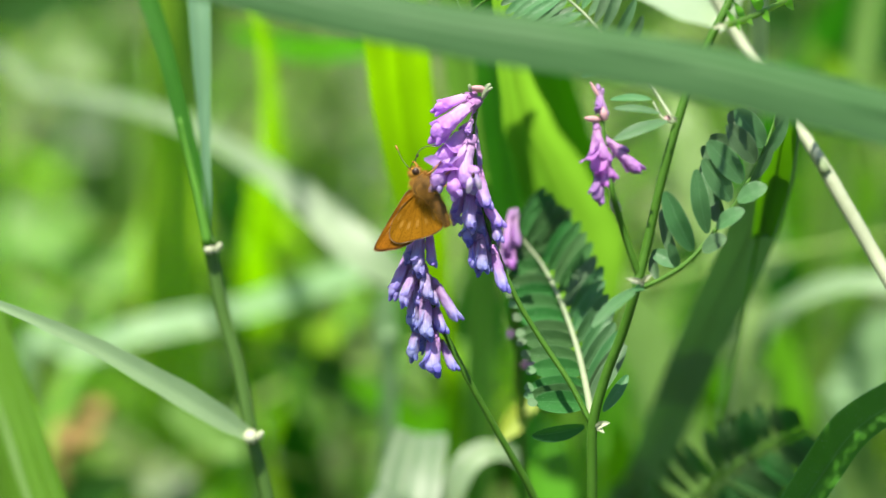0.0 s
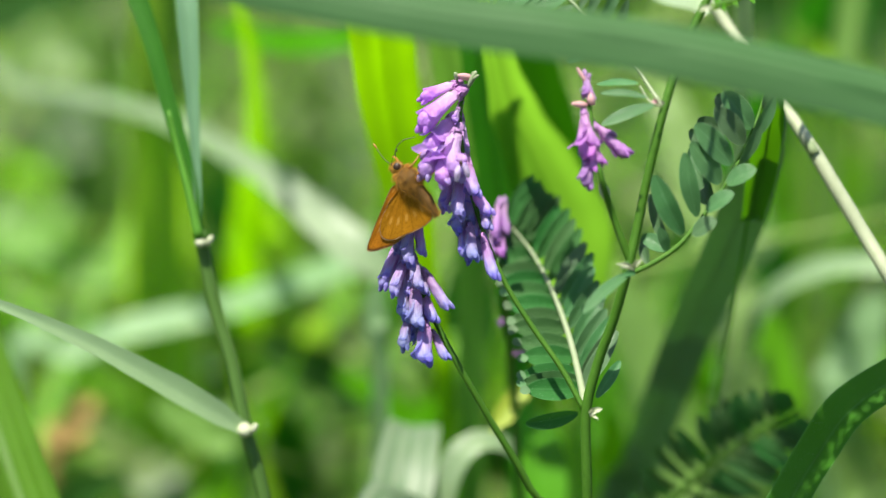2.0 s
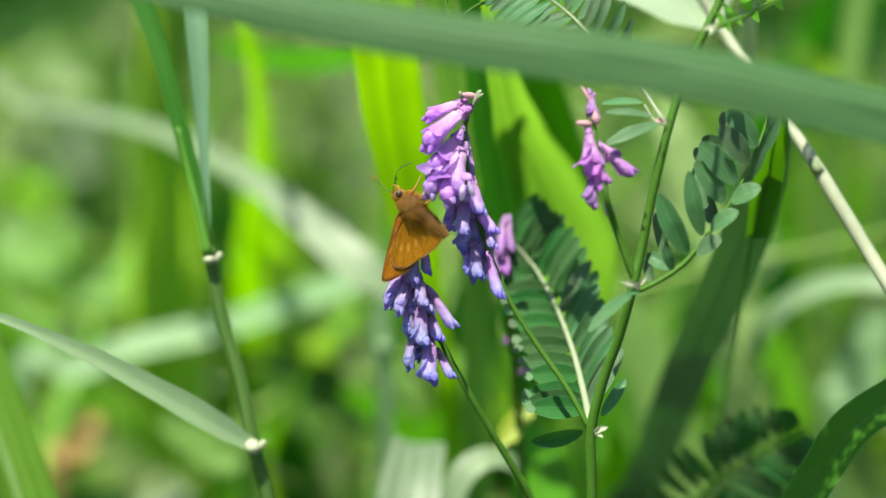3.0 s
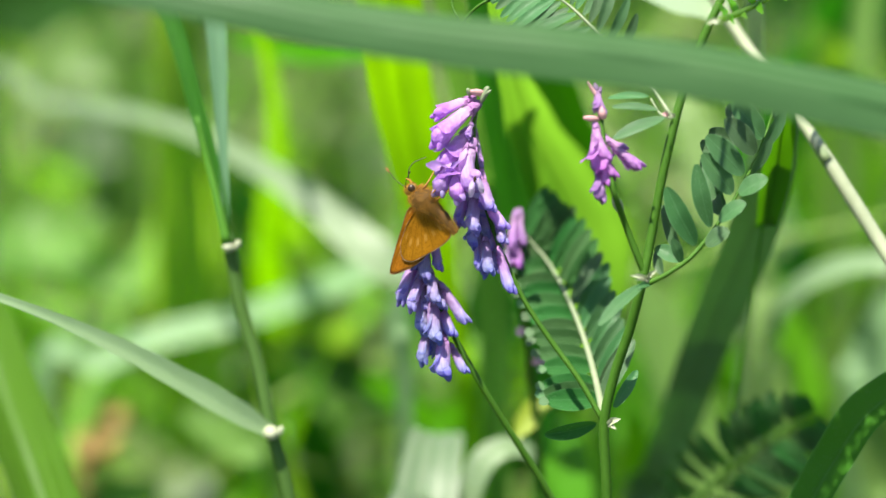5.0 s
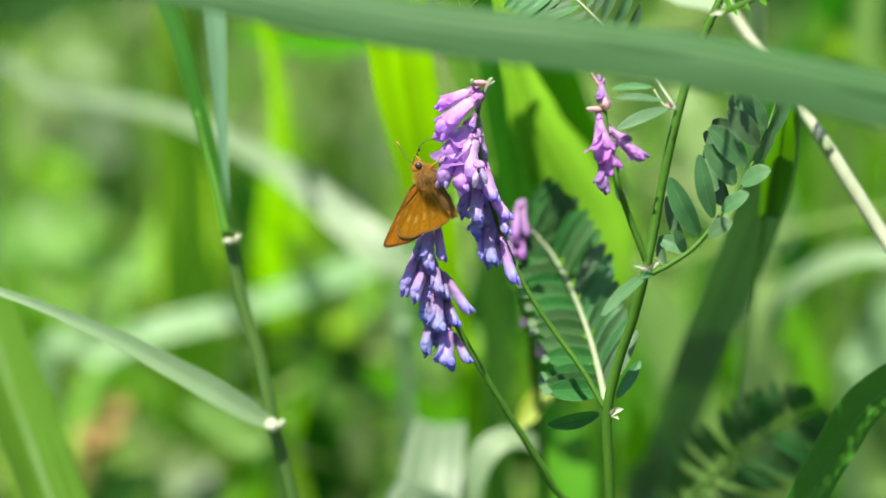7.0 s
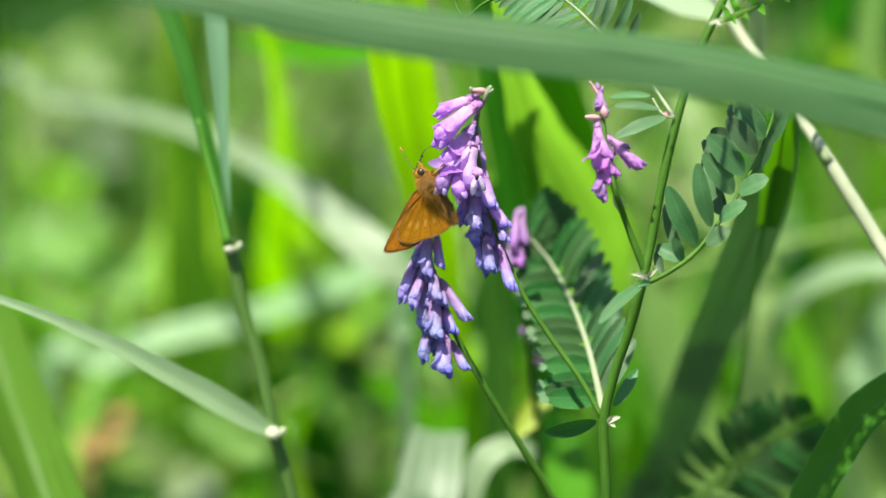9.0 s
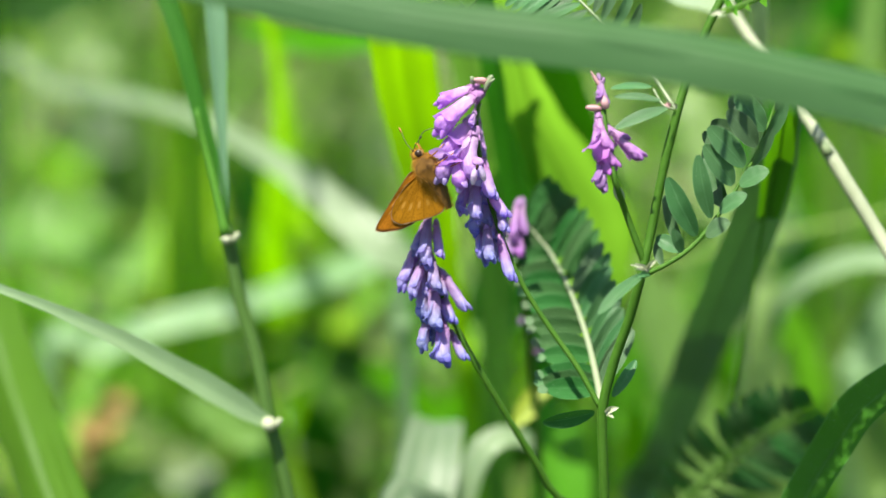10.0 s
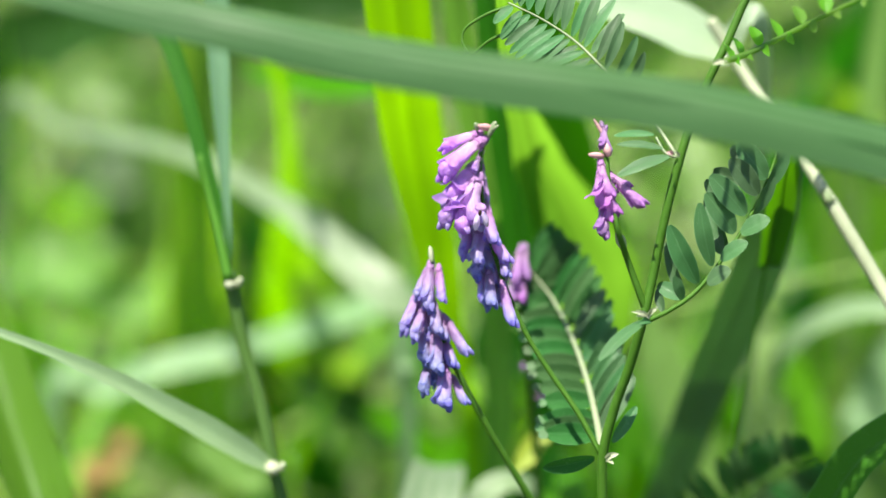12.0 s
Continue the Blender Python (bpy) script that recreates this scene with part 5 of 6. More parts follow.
# the leaf in focus, its leaflets folded up along the rachis
bm = fresh()
tube(bm, [(0.0355, -0.0064, 0.3953), (0.0392, -0.0069, 0.3974), (0.0439, -0.0060, 0.4006), (0.0487, -0.0036, 0.4059), (0.0530, -0.0010, 0.4117), (0.0569, 0.0028, 0.4179), (0.0598, 0.0066, 0.4246), (0.0613, 0.0100, 0.4293)], lambda s: 0.00050 * (1 - 0.5 * s), 8, 30)
focus_leaf = part("leaf", bm, VETCH_STEM, vetch, "ladder-like leaf of oval grey-green leaflets")
for base, tip, w, facing in (
    ((0.0444, -0.0055, 0.4024), (0.0390, -0.0047, 0.4134), 42, (-0.3, -0.9, 0.1)), ((0.0420, -0.0053, 0.3995), (0.0372, -0.0027, 0.4013), 30, (-0.2, -0.8, 0.4)),
    ((0.0423, -0.0044, 0.3991), (0.0389, 0.0022, 0.4082), 26, (-0.6, -0.7, 0.1)), ((0.0417, -0.0063, 0.3994), (0.0399, -0.0071, 0.4041), 22, (0.2, -0.9, 0.3)),
    ((0.0383, -0.0060, 0.3969), (0.0374, -0.0019, 0.4006), 24, (-0.6, -0.7, 0.1)),
    ((0.0471, -0.0047, 0.4056), (0.0446, -0.0036, 0.4174), 36, (-0.4, -0.9, 0.1)), ((0.0492, -0.0022, 0.4072), (0.0482, 0.0031, 0.4113), 28, (-0.4, -0.8, 0.2)),
    ((0.0514, -0.0021, 0.4113), (0.0458, -0.0021, 0.4190), 44, (0.2, -0.9, 0.3)), ((0.0504, -0.0009, 0.4079), (0.0464, 0.0054, 0.4162), 30, (-0.5, -0.8, 0.1)),
    ((0.0535, -0.0012, 0.4147), (0.0466, -0.0013, 0.4222), 46, (0.2, -0.9, 0.3)), ((0.0513, 0.0022, 0.4158), (0.0463, 0.0053, 0.4197), 34, (-0.5, -0.8, 0.1)),
    ((0.0559, 0.0007, 0.4181), (0.0503, 0.0005, 0.4250), 44, (0.2, -0.9, 0.3)), ((0.0534, 0.0043, 0.4197), (0.0479, 0.0068, 0.4213), 34, (-0.5, -0.8, 0.1)),
    ((0.0575, 0.0025, 0.4207), (0.0520, 0.0032, 0.4274), 46, (0.2, -0.9, 0.3)), ((0.0545, 0.0062, 0.4230), (0.0514, 0.0090, 0.4256), 32, (-0.5, -0.8, 0.1)),
    ((0.0462, -0.0065, 0.4027), (0.0504, -0.0078, 0.4056), 40, (-0.1, -0.6, 0.8)), ((0.0487, -0.0054, 0.4069), (0.0535, -0.0064, 0.4106), 36, (-0.1, -0.6, 0.8)),
    ((0.0526, -0.0031, 0.4115), (0.0577, -0.0043, 0.4146), 42, (-0.1, -0.6, 0.8)), ((0.0553, -0.0002, 0.4147), (0.0588, 0.0006, 0.4216), 26, (0.5, -0.8, 0.3)),
    ((0.0577, 0.0020, 0.4189), (0.0617, 0.0040, 0.4262), 28, (0.5, -0.8, 0.3)), ((0.0600, 0.0063, 0.4235), (0.0626, 0.0083, 0.4307), 28, (0.4, -0.8, 0.3))):
    vetch_leaflet(base, tip, 0.00010 * w, facing, focus_leaf)
vetch_leaflet((0.0348, -0.0083, 0.3960), (0.0258, -0.0179, 0.3909), 0.00279, (-0.3, -0.6, 0.75), focus_leaf, None, "pale sunlit leaflet")

# the leaf that runs back from the lower node, with a pale rib
rachis = [(0.0275, -0.0035, 0.3676), (0.0268, 0.0037, 0.3711), (0.0251, 0.0145, 0.3768), (0.0222, 0.0245, 0.3831), (0.0188, 0.0321, 0.3882), (0.0159, 0.0360, 0.3912), (0.0139, 0.0386, 0.3931)]
bm = fresh()
tube(bm, rachis, lambda s: 0.00080 * (1 - 0.88 * s), 10, 30)
back_leaf = part("leaf", bm, PALE_RIB, vetch, "broad leaf with a pale rib and toothed outline")
pts, tans = smooth_path(rachis, 60)
rng = random.Random(3)
for k in range(20):
    s = 0.10 + 0.90 * k / 19
    q = pts[int(60 * s)]
    base = q + Vector((0, 0.0026 + 0.0018 * (k % 2), 0))
    reach = 0.0114 * (1 - 0.33 * s) * rng.uniform(0.94, 1.05)
    end = q + Vector((-reach, 0.002 + 0.001 * (k % 2), rng.uniform(-0.0007, 0.0009)))
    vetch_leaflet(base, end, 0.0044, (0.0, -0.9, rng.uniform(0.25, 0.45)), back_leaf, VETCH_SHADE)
    # a paler green for the tips that catch the sun
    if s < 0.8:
        vetch_leaflet(end + Vector((0.0007, -0.0006, 0)), end + Vector((-0.0012, -0.001, rng.uniform(-0.0012, 0.0004))), 0.0024, (-0.4, -0.5, 0.7), back_leaf, VETCH_SUNLIT_TIP, "curled tip in a sunlit tone")
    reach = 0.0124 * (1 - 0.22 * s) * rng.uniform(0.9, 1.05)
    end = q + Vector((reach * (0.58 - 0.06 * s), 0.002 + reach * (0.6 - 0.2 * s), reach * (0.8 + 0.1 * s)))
    # past the middle a darker green stands for shadow on the leaf
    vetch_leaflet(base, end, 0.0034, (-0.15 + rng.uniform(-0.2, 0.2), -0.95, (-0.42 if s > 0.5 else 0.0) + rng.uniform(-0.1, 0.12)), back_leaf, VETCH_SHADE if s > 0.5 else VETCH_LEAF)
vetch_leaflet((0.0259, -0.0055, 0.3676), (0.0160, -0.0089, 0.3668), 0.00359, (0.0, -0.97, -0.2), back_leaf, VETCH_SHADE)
vetch_leaflet((0.0294, -0.0038, 0.3702), (0.0340, -0.0001, 0.3763), 0.00233, (0.3, -0.8, 0.5), back_leaf)

# leaves near the top of the stem
pinnate(vetch, [(0.0404, -0.0003, 0.4256), (0.0353, 0.0066, 0.4321), (0.0268, 0.0052, 0.4408), (0.0215, 0.0084, 0.4455), (0.0151, 0.0103, 0.4495), (0.0086, 0.0120, 0.4524)], 0.00038, 15, 0.0112, 0.0022, 74,
    (0.05, -0.92, 0.35), None, PALE_RIB, "ladder-like leaf in full sun", 0.3, 0.0, 8)
bm = fresh()
tube(bm, [(0.0403, -0.0014, 0.4256), (0.0388, -0.0013, 0.4260), (0.0377, -0.0000, 0.4268), (0.0365, 0.0015, 0.4288)], 0.00023, 6, 12)
side_leaf = part("leaf", bm, PALE_RIB, vetch, "small folded leaf")
for base, tip, w, facing in (((0.0388, -0.0023, 0.4260), (0.0291, -0.0052, 0.4228), 26, (-0.2, -0.7, 0.7)), ((0.0376, -0.0010, 0.4272), (0.0291, -0.0008, 0.4278), 20, (0, -0.5, 0.85)), ((0.0360, 0.0007, 0.4294), (0.0287, 0.0036, 0.4286), 18, (0, -0.6, 0.8))):
    vetch_leaflet(base, tip, 0.00010 * w, facing, side_leaf)
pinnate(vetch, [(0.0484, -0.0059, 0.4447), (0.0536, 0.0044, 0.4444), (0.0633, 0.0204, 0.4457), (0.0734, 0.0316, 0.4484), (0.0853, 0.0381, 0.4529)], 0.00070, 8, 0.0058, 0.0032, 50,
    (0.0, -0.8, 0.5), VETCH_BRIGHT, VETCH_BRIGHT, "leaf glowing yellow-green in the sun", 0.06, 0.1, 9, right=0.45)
bm = fresh()
tube(bm, [(0.0092, 0.0119, 0.4519), (0.0046, 0.0124, 0.4501), (0.0006, 0.0127, 0.4474), (-0.0001, 0.0121, 0.4451), (0.0010, 0.0105, 0.4428)], lambda s: 0.00036 * (1 - 0.4 * s), 6, 20)
part("tendril", bm, VETCH_STEM, vetch, "thin curling tendril")
bm = fresh()
tube(bm, [(0.0092, 0.0106, 0.4469), (0.0055, 0.0112, 0.4455), (0.0025, 0.0115, 0.4427), (0.0013, 0.0105, 0.4390)], lambda s: 0.00036 * (1 - 0.4 * s), 6, 20)
part("tendril", bm, VETCH_STEM, vetch, "thin curling tendril")

# an unseen leaf added up the sun's line to dapple the broad grass below
low, high = Vector((0.0688, 0.0030, 0.3456)) + SUN_FROM * 0.15, Vector((0.0934, 0.0040, 0.3740)) + SUN_FROM * 0.15
pinnate(vetch, [(0.0611, 0.0168, 0.4935), low.lerp(high, -0.25) + Vector((0, 0.01, 0.006)), low, low.lerp(high, 0.5), high], 0.00045, 16, 0.0092, 0.0042, 60,
    (0.0, -0.3, 0.95), None, None, "unseen leaf added to shade the broad grass", 0.42, 0.0, 21)

# the second vetch, whose blue spike the butterfly sits over
vetch_low = thing("vetch_plant", "tufted vetch with a hanging blue-violet flower spike", "wildflower", "vetch plants")
low_spike = spike(vetch_low, [(0.0477, 0.0030, -0.0139), (0.0376, 0.0099, 0.2049), (0.0251, 0.0066, 0.3280), (0.0176, 0.0049, 0.3488), (0.0104, 0.0043, 0.3617), (0.0039, 0.0042, 0.3732), (-0.0007, 0.0055, 0.3818), (-0.0035, 0.0062, 0.3884), (-0.0053, 0.0079, 0.3946), (-0.0061, 0.0090, 0.3988), (-0.0056, 0.0105, 0.4042)],
    lambda s: 0.00070 * (1.25 - 0.75 * s), "green stalk with a spike of blue-violet flowers")
bud(low_spike, (-0.0056, 0.0089, 0.4021), (-0.0060, 0.0098, 0.4052), 0.00050, WHITISH)
for kind, base, tip, plump, lean, v in (
    ("violet", (-0.0058, 0.0099, 0.4019), (-0.0066, 0.0027, 0.3945), 0.9, 30, 1),
    ("violet", (-0.0065, 0.0105, 0.4004), (-0.0086, 0.0052, 0.3962), 1.1, 0, 0),
    ("violet", (-0.0043, 0.0096, 0.4011), (-0.0039, 0.0050, 0.3953), 1.0, 90, 0),
    ("violet", (-0.0076, 0.0095, 0.3966), (-0.0115, 0.0035, 0.3897), 0.9, 10, 0),
    ("violet", (-0.0069, 0.0067, 0.3938), (-0.0093, 0.0003, 0.3893), 1.0, 20, 0),
    ("violet", (-0.0052, 0.0069, 0.3949), (-0.0044, 0.0005, 0.3901), 1.05, 60, 1),
    ("violet", (-0.0031, 0.0071, 0.3917), (0.0015, 0.0013, 0.3855), 0.9, 130, 0),
    ("blue", (-0.0067, 0.0075, 0.3891), (-0.0073, 0.0011, 0.3845), 1.15, 30, 0),
    ("blue", (-0.0048, 0.0054, 0.3891), (-0.0047, -0.0014, 0.3831), 1.15, 60, 1),
    ("blue", (-0.0030, 0.0070, 0.3875), (-0.0014, 0.0017, 0.3830), 1.2, 100, 0),
    ("blue", (-0.0041, 0.0073, 0.3847), (-0.0035, 0.0020, 0.3804), 1.2, 80, 0),
    ("blue", (-0.0058, 0.0049, 0.3834), (-0.0073, -0.0014, 0.3791), 1.1, 20, 0),
    ("blue", (-0.0029, 0.0036, 0.3824), (-0.0034, -0.0031, 0.3767), 1.35, 60, 1),
    ("blue", (-0.0013, 0.0051, 0.3802), (0.0012, -0.0002, 0.3761), 1.0, 120, 0),
    ("violet", (-0.0058, 0.0087, 0.3977), (-0.0060, 0.0034, 0.3934), 1.1, 50, 1),
    ("violet", (-0.0078, 0.0107, 0.3972), (-0.0101, 0.0063, 0.3926), 1.0, 0, 0),
    ("violet", (-0.0061, 0.0090, 0.3909), (-0.0065, 0.0040, 0.3879), 1.1, 20, 0),
    ("violet", (-0.0042, 0.0093, 0.3920), (-0.0032, 0.0040, 0.3879), 1.1, 80, 0)):
    floret(low_spike, kind, base, tip, plump, lean, v)

fill_spike(low_spike, [(-0.0014, 0.0056, 0.3826), (-0.0035, 0.0064, 0.3884), (-0.0053, 0.0081, 0.3946), (-0.0060, 0.0094, 0.3992)], ("blue", "blue", "violet"), 10, 42, 0.0068)

# a blurred pink spike and a leaf behind
vetch_back = thing("vetch_plant", "further tufted vetch, pink spike half hidden by leaves", "wildflower", "vetch plants")
back_spike = spike(vetch_back, [(0.0287, 0.0417, -0.0239), (0.0225, 0.0615, 0.2429), (0.0179, 0.0579, 0.3262), (0.0143, 0.0483, 0.3676), (0.0121, 0.0378, 0.3864), (0.0123, 0.0379, 0.3982)], 0.00083, "stalk with a pink flower spike")
for base, tip, lean in (((0.0120, 0.0368, 0.3982), (0.0108, 0.0319, 0.3915), 20), ((0.0130, 0.0379, 0.3982), (0.0129, 0.0332, 0.3924), 60), ((0.0118, 0.0367, 0.3938), (0.0095, 0.0318, 0.3873), 0), ((0.0123, 0.0370, 0.3949), (0.0120, 0.0320, 0.3880), 90),
    ((0.0145, 0.0540, 0.3696), (0.0128, 0.0515, 0.3679), 0), ((0.0150, 0.0518, 0.3615), (0.0197, 0.0498, 0.3615), 0)):
    floret(back_spike, "pink", base, tip, 0.8, lean, 0)
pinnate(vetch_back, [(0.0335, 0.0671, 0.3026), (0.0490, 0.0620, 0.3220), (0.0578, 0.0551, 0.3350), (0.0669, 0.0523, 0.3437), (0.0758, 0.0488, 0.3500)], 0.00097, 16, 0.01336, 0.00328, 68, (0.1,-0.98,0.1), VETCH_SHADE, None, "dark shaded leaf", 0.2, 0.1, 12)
bm = fresh()
ribbon(bm, [(0.0010, 0.0660, 0.3191), (0.0020, 0.0678, 0.3264), (0.0047, 0.0696, 0.3321), (0.0092, 0.0714, 0.3349), (0.0145, 0.0732, 0.3337), (0.0181, 0.0750, 0.3296)], profile(0.0037, 0.0055, 0.0062, 0.0057, 0.0045, 0.0015), (0, -0.6, 0.8), 0.2)
part("lower_leaf", bm, GRASS_PALE, vetch_back, "pale curled leaf")
bm = fresh()
ribbon(bm, [(0.0195, 0.0580, 0.3532), (0.0170, 0.0560, 0.3506), (0.0142, 0.0540, 0.3472), (0.0115, 0.0520, 0.3438)], profile(0.0017, 0.0048, 0.0048, 0.0010), (0, -0.75, 0.65), 0.3)
part("lower_leaf", bm, LEMON, vetch_back, "yellowing leaf")
grass_blade("glossy whitish broad leaf above the vetch", [(0.0634, 0.0660, 0.4290), (0.0548, 0.0645, 0.4349), (0.0452, 0.0630, 0.4392), (0.0345, 0.0615, 0.4437), (0.0204, 0.0600, 0.4500)], profile(0.0036, 0.0094, 0.0129, 0.0117, 0.0058), GRASS_WHITE, (-0.11, -0.66, 0.74), 0.15, root=(0.085, 0.30, 0.0))


# ---- butterfly ----
MM = 0.001


def wing_mesh(name, outline):
    """A scaled wing in the plane of the body: upper and under side, fringe round the rim. Outline in millimetres (forward, away from the body)."""
    rim, _ = smooth_path([(0, y, z) for y, z in outline], 36)
    bm = fresh()
    for side, slot in ((1, 0), (-1, 1)):
        rings = []
        for i in range(9):
            r = 0.03 + 0.97 * i / 8
            ring = []
            for j, q in enumerate(rim):
                vein = 0.05 * math.cos(j / 36 * 2 * math.pi * 6.5) * r
                ring.append(Vector((side * 0.045 + vein + 0.35 * math.sin(math.pi * r) * 0.5, q.y * r, q.z * r)) * MM)
            rings.append(ring)
        skin(bm, rings, False, slot)
    rng = random.Random(len(outline))
    uvl = bm.loops.layers.uv.active
    for j in range(3, 36):
        for k in range(7):
            q = rim[j].lerp(rim[min(j + 1, 36)], k / 7)
            out = q.normalized()
            d = Vector((rng.uniform(-0.06, 0.06), out.y * 0.32, out.z * 0.32))
            s = Vector((0, -out.z, out.y)) * 0.07
            vs = [bm.verts.new(p * MM) for p in (q - s, q + s, q + d)]
            f = bm.faces.new(vs)
            f.material_index = 2
    return finish(name, bm, [WING_UPPER, WING_FORE if name == "forewing" else WING_UNDER, FRINGE])


FORE_OUTLINE = [(0.3, 0.1), (0.9, 2.2), (-0.3, 5.2), (-2.2, 9.2), (-4.3, 13.1), (-5.3, 13.1), (-6.3, 11.4), (-7.2, 9.0), (-7.2, 5.8), (-4.2, 2.2), (-1.0, 0.1)]
HIND_OUTLINE = [(-0.2, 0.1), (-0.7, 4.0), (-2.3, 7.8), (-4.4, 9.7), (-6.2, 9.0), (-7.1, 6.8), (-7.9, 4.4), (-8.4, 2.0), (-7.8, 0.1), (-3.8, -0.7), (-0.8, 0.0)]

butterfly = thing("butterfly", "small orange-brown skipper butterfly feeding on the vetch", "butterfly")
bm = fresh()


def girth(s):
    """Radius of the body from neck to tail, in millimetres."""
    return (1.25 + 1.05 * math.exp(-((s - 0.24) / 0.2) ** 2)) * (1 if s < 0.7 else 1 - 1.9 * (s - 0.7))


tube(bm, [(0, 3.4 * MM, 0.1 * MM), (0, 1.6 * MM, 0), (0, 0, 0), (0, -2.6 * MM, -0.1 * MM), (0, -5.2 * MM, 0.1 * MM), (0, -7.6 * MM, 0.5 * MM)],
    lambda s: MM * girth(s), 14, 30, wobble=0.12)
body = part("body", bm, BODY, butterfly, "stout furry body")
rng = random.Random(7)
bm = fresh()
for i in range(5200):
    s = rng.random() ** 1.3
    y = 3.8 - 11.2 * s
    r = girth(s)
    w = rng.uniform(0, 2 * math.pi)
    o = Vector((math.cos(w) * 0.8, rng.uniform(-1.1, 0.0), math.sin(w) * 0.8))
    q = Vector((math.cos(w) * r * 0.94, y, math.sin(w) * r * 0.94 + (0.4 * s * s)))
    d = o.normalized() * rng.uniform(0.5, 1.9) * (1.0 if s < 0.4 else 0.6)
    side = d.cross(Vector((rng.uniform(-1, 1), rng.uniform(-1, 1), rng.uniform(-1, 1)))).normalized() * 0.02
    bm.faces.new([bm.verts.new(p * MM) for p in (q - side, q + side, q + d)])
tagged(part("fur", bm, FUR, body, "shaggy tawny hair"), kind="stuff")
bm = fresh()
ball(bm, (0, 4.2 * MM, 0.1 * MM), (1.35 * MM, 1.3 * MM, 1.2 * MM), (0, 1, 0), 14, 10)
for i in range(420):
    d = Vector((rng.gauss(0, 1), rng.gauss(0.2, 1), rng.gauss(0, 1))).normalized()
    if abs(d.x) > 0.72:
        continue
    q = Vector((0, 4.2, 0.1)) + d * 1.22
    e = (d + Vector((0, 0.3, 0))) .normalized() * rng.uniform(0.35, 0.8)
    side = e.cross(Vector((rng.uniform(-1, 1), rng.uniform(-1, 1), 1))).normalized() * 0.05
    bm.faces.new([bm.verts.new(p * MM) for p in (q - side, q + side, q + e)])
head = part("head", bm, FUR, butterfly, "tawny furry head")
for sg in (-1, 1):
    bm = fresh()
    ball(bm, (sg * 0.98 * MM, 4.4 * MM, -0.2 * MM), (0.75 * MM, 0.75 * MM, 0.5 * MM), (sg, 0.15, 0), 14, 10)
    part("eye", bm, EYE, head, "large dark eye")
    bm = fresh()
    tube(bm, [(sg * 1.0 * MM, (4.4 + 0.8 * math.cos(w)) * MM, (-0.2 + 0.8 * math.sin(w)) * MM) for w in (3.4, 4.0, 4.7, 5.4, 6.0)], lambda s: 0.14 * MM * math.sin(math.pi * (0.1 + 0.8 * s)), 6, 12)
    part("eye_ring", bm, FRINGE_PALE, head, "pale crescent under the eye")
    reach = [(0.45, 5.2, 0.5), (2.2, 6.0, -0.6), (4.4, 6.6, -2.2)] if sg > 0 else [(-0.45, 5.2, 0.5), (-1.4, 7.2, 0.9), (-2.2, 9.4, 0.7)]
    horn_way = [Vector(q) * MM for q in reach]
    bm = fresh()
    tube(bm, horn_way, 0.075 * MM, 6, 14)
    horn = part("antenna", bm, DARK_HORN, head)
    bm = fresh()
    tip = horn_way[2] + (horn_way[2] - horn_way[1]).normalized() * 1.2 * MM
    tube(bm, [horn_way[2], horn_way[2].lerp(tip, 0.5), tip], lambda s: MM * (0.08 + 0.12 * math.sin(math.pi * min(1, s * 0.95))), 8, 8)
    part("antenna_club", bm, DARK_HORN if sg > 0 else ORANGE_TIP, head, "dark club" if sg > 0 else "orange club")
bm = fresh()
tube(bm, [(0, 4.8 * MM, -0.6 * MM), (0, 5.7 * MM, -1.0 * MM), (0, 7.0 * MM, -2.2 * MM), (0.2 * MM, 7.3 * MM, -4.1 * MM), (0.3 * MM, 6.3 * MM, -6.4 * MM)], 0.085 * MM, 6, 22)
part("proboscis", bm, DARK_HORN, head, "thin dark tongue")
for sg in (-1, 1):
    bm = fresh()
    tube(bm, [(sg * 0.4 * MM, 4.9 * MM, -0.8 * MM), (sg * 0.45 * MM, 5.7 * MM, -1.0 * MM), (sg * 0.4 * MM, 6.4 * MM, -0.7 * MM)], lambda s: MM * (0.36 - 0.3 * s), 7, 8)
    part("palp", bm, FUR, head)
for sg in (-1, 1):
    for y, reach, fwd in ((2.6, 5.4, 0.8), (0.8, 6.4, 0.2), (-0.6, 6.2, -0.6)):
        bm = fresh()
        tube(bm, [(sg * 0.6 * MM, y * MM, -1.2 * MM), (sg * 2.3 * MM, (y + 0.3 * fwd) * MM, -3.2 * MM), (sg * 1.8 * MM, (y + fwd) * MM, -reach * MM)],
             lambda s: MM * (0.19 - 0.10 * s), 6, 12)
        part("leg", bm, LEG, butterfly)
wings = {}
for sg, key in ((1, "near"), (-1, "far")):
    for kind, outline in (("forewing", FORE_OUTLINE), ("hindwing", HIND_OUTLINE)):
        # the near wing's upper side looks inwards when the wings are shut
        me = wing_mesh(kind, outline)
        if sg > 0:
            me.transform(Matrix.Diagonal((-1, 1, 1, 1)))
            me.flip_normals()
        ob = new(kind, me)
        ob.parent = butterfly
        wings[(key, kind)] = ob


def facing(at, forward, dorsal):
    """The pose of the butterfly: where it is, where its head points, where its back looks."""
    y = Vector(forward).normalized()
    z = Vector(dorsal)
    z = (z - y * z.dot(y)).normalized()
    m = Matrix((y.cross(z), y, z)).transposed().to_4x4()
    m.translation = at
    return m


def hinge(sg, off, angle, sweep=0.0):
    """The pose of a wing in the butterfly's space, opened by so many degrees."""
    return pose(sg * (0.25 + off) * MM, 1.2 * MM, 0.9 * MM) @ pose(0, 0, 0, 0, sg * angle, 0) @ pose(0, 0, 0, sweep, 0, 0)


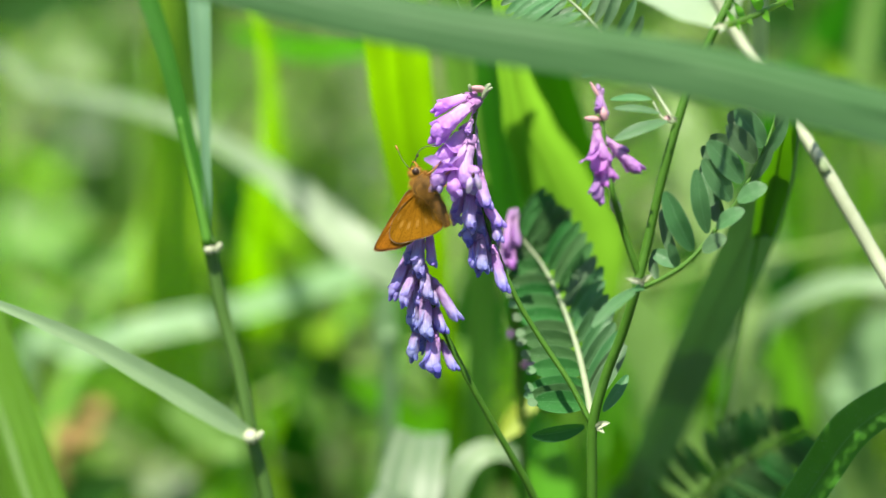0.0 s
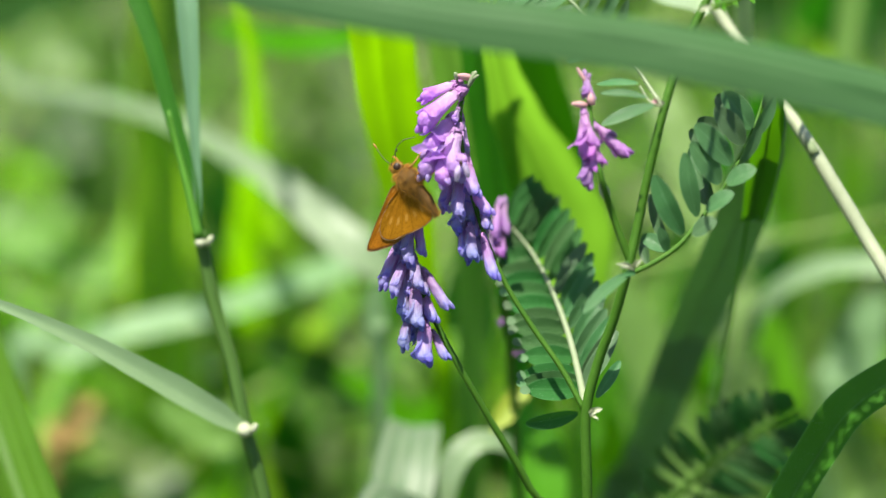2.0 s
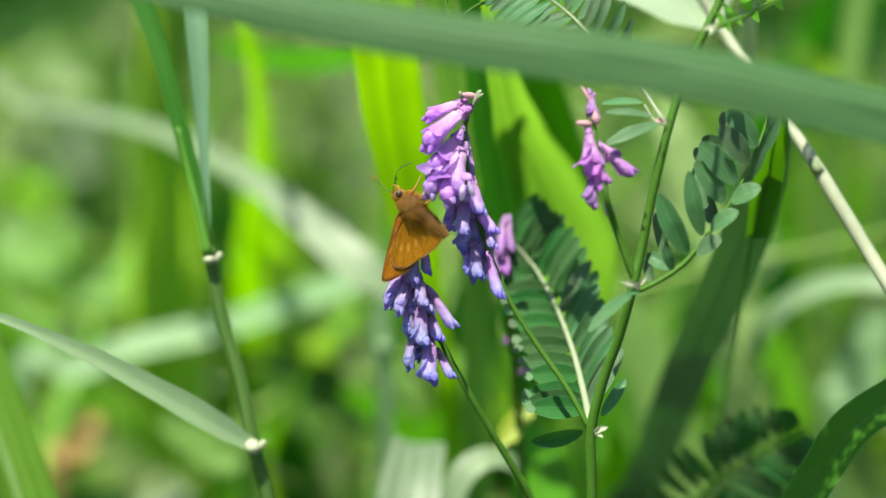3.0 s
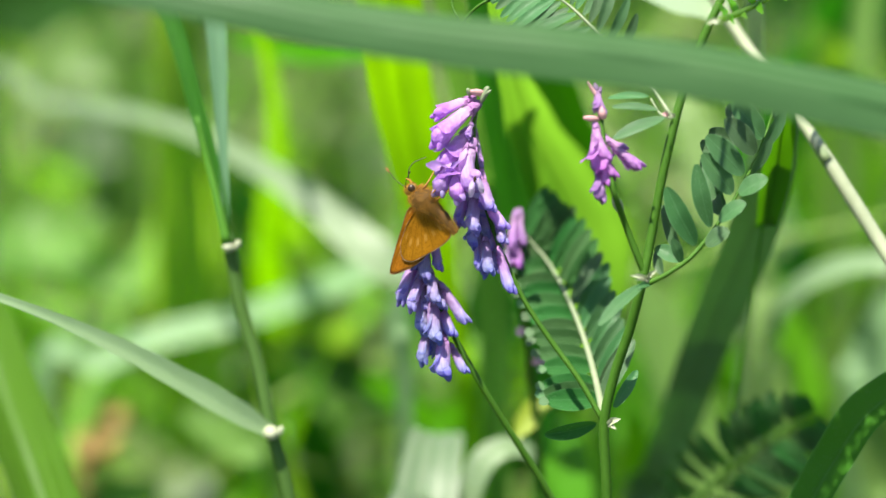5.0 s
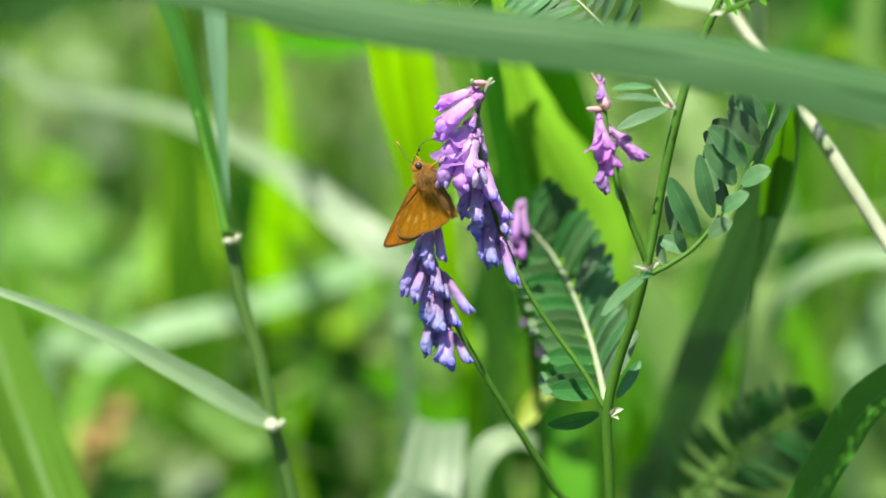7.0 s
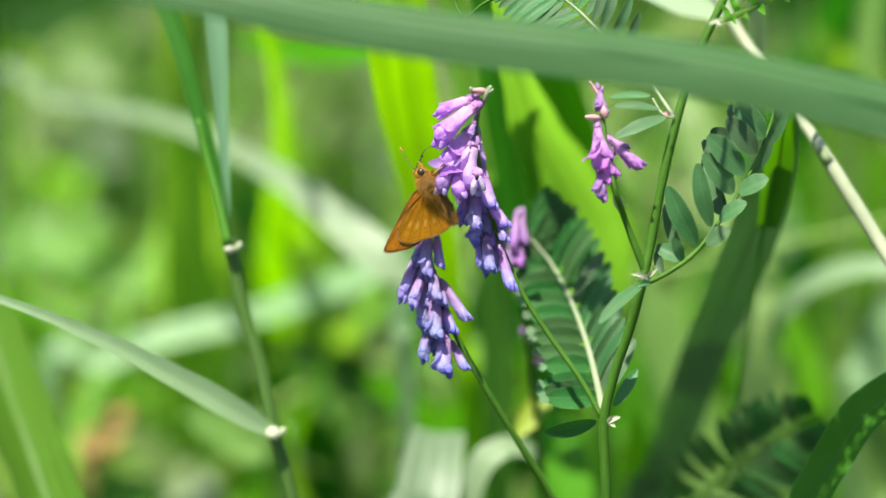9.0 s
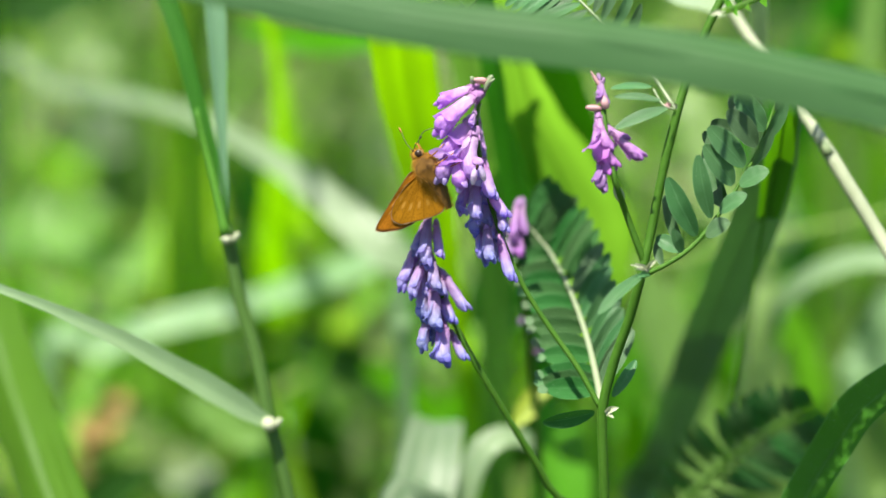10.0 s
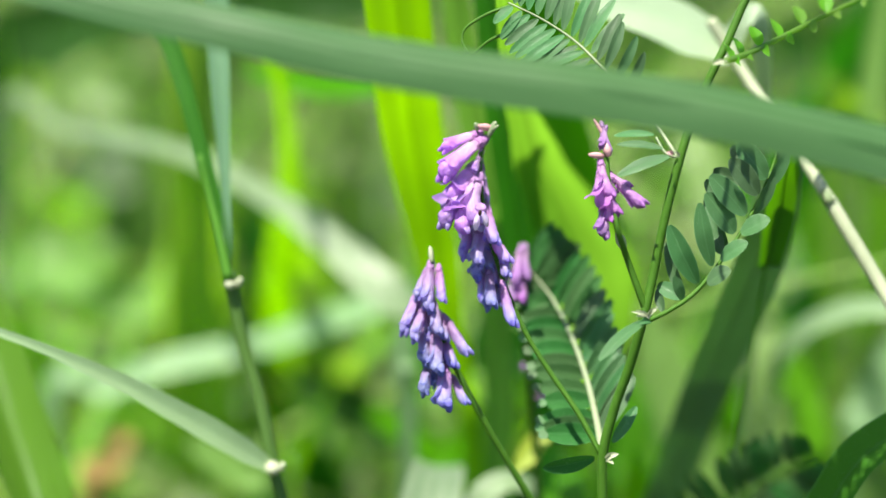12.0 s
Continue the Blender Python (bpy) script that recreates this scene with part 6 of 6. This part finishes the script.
def motions():
    walk(butterfly, [
        (0, facing((-0.0047, 0.0047, 0.4099), (-0.5718, 0.1632, 0.8056), (-0.8203, -0.0302, -0.5835))),
        (0.5, facing((-0.0051, 0.0047, 0.4099), (-0.6121, 0.1585, 0.7764), (-0.7901, -0.0334, -0.6238))),
        (1, facing((-0.0055, 0.0044, 0.4088), (-0.7693, 0.1238, 0.6288), (-0.6382, -0.0741, -0.7756))),
        (1.5, facing((-0.0046, 0.0048, 0.4102), (-0.4848, 0.1810, 0.8572), (-0.8743, -0.0068, -0.5000))),
        (2, facing((-0.0054, 0.0045, 0.4092), (-0.6717, 0.1473, 0.7277), (-0.7403, -0.0526, -0.6809))),
        (2.5, facing((-0.0051, 0.0045, 0.4091), (-0.6675, 0.1444, 0.7322), (-0.7446, -0.0569, -0.6758))),
        (3, facing((-0.0055, 0.0042, 0.4081), (-0.7755, 0.1156, 0.6227), (-0.6310, -0.0768, -0.7812))),
        (3.5, facing((-0.0052, 0.0043, 0.4084), (-0.7333, 0.1258, 0.6700), (-0.6803, -0.0823, -0.7381))),
        (5.5, facing((-0.0053, 0.0044, 0.4086), (-0.7224, 0.1290, 0.6812), (-0.6920, -0.0822, -0.7271))),
        (6, facing((-0.0048, 0.0047, 0.4099), (-0.5921, 0.1548, 0.7925), (-0.8070, -0.0523, -0.6003))),
        (6.5, facing((-0.0052, 0.0049, 0.4104), (-0.6077, 0.1601, 0.7795), (-0.7947, -0.0520, -0.6166))),
        (8.5, facing((-0.0047, 0.0049, 0.4104), (-0.5824, 0.1587, 0.7988), (-0.8138, -0.0471, -0.5915))),
        (9, facing((-0.0045, 0.0049, 0.4105), (-0.5864, 0.1570, 0.7962), (-0.8109, -0.0464, -0.5956))),
        (9.5, facing((-0.0047, 0.0049, 0.4104), (-0.5993, 0.1564, 0.7867), (-0.8012, -0.0473, -0.6085))),
        (10, facing((-0.0053, 0.0052, 0.4118), (-0.5340, 0.1707, 0.8295), (-0.8464, -0.0354, -0.5448))),
        (10.5, facing((-0.0060, 0.0056, 0.4130), (-0.5563, 0.1626, 0.8164), (-0.8317, -0.0368, -0.5668))),
        (11, facing((-0.0075, 0.0068, 0.4178), (-0.4284, 0.1866, 0.8855), (-0.9043, -0.0040, -0.4434))),
        (11.1, facing((-0.0072, 0.0068, 0.4176), (-0.4397, 0.1839, 0.8805), (-0.8989, -0.0067, -0.4542))),
        (11.2, facing((-0.0150, 0.0082, 0.4228), (0.1748, 0.2577, 0.9465), (-0.4129, -0.8466, 0.3304))),
        (11.3, facing((-0.0245, 0.0104, 0.4309), (0.3739, 0.1949, 0.9030), (0.5287, -0.8436, 0.0032))),
        (11.4, facing((-0.0332, 0.0178, 0.4585), (0.2925, 0.1527, 0.9453), (0.2088, -0.9346, 0.2525))),
        (11.6, facing((-0.0558, 0.0611, 0.5121), (0.1913, 0.1491, 0.9453), (0.2101, -0.9350, 0.2499))),
        (12, facing((-0.1436, 0.2037, 0.6581), (0.1885, 0.4335, 0.8712), (0.2122, -0.8863, 0.4364))),
    ])
    for (key, kind), wing in wings.items():
        sg = 1 if key == "near" else -1
        off = 0.2 if kind == "hindwing" else 0.0
        rest = 2.5 + off * 4
        rows = [(0, hinge(sg, off, rest)), (11.1, hinge(sg, off, rest)), (11.2, hinge(sg, off, 62 if sg < 0 else 50, 0)), (11.3, hinge(sg, off, 55 if sg > 0 else 72, (-8 if off else -28) if sg > 0 else 10))]
        rows += [(11.4, hinge(sg, off, 85)), (11.5, hinge(sg, off, 20)), (11.6, hinge(sg, off, 80)), (11.7, hinge(sg, off, 15)), (11.8, hinge(sg, off, 80)), (12, hinge(sg, off, 30))]
        walk(wing, rows)
    walk(tall_grass, [
        (0, pose(0.00447, -0.00009, 0.00024, 0, -0.70, 0)),
        (0.5, pose(0.00426, -0.00019, -0.00013, 0, -0.70, 0)),
        (1, pose(0.00430, -0.00009, 0.00022, 0, -0.68, 0)),
        (1.5, pose(0.00263, -0.00019, -0.00032, 0, -0.48, 0)),
        (2, pose(0.00279, -0.00003, 0.00019, 0, -0.37, 0)),
        (2.5, pose(0.00000, 0.00000, 0.00000, 0, -0.00, 0)),
        (3, pose(0.00137, 0.00009, 0.00038, 0, -0.06, 0)),
        (3.5, pose(-0.00133, 0.00028, 0.00082, 0, 0.31, 0)),
        (5.5, pose(-0.00650, 0.00068, 0.00167, 0, 1.25, 0)),
        (6, pose(-0.00307, 0.00058, 0.00176, 0, 0.56, 0)),
        (6.5, pose(-0.00433, 0.00054, 0.00145, 0, 0.80, 0)),
        (8.5, pose(-0.00274, 0.00037, 0.00101, 0, 0.51, 0)),
        (9, pose(-0.00112, 0.00039, 0.00117, 0, 0.38, 0)),
        (9.5, pose(-0.00285, 0.00040, 0.00104, 0, 0.62, 0)),
        (10, pose(-0.00212, 0.00026, 0.00062, 0, 0.46, 0)),
        (10.5, pose(-0.00047, 0.00030, 0.00093, 0, 0.23, 0)),
        (11, pose(-0.00259, 0.00025, 0.00050, 0, 0.60, 0)),
        (11.5, pose(0.00233, 0.00003, 0.00031, 0, -0.26, 0)),
        (12, pose(0.00286, 0.00015, 0.00078, 0, -0.29, 0)),
    ])


motions()
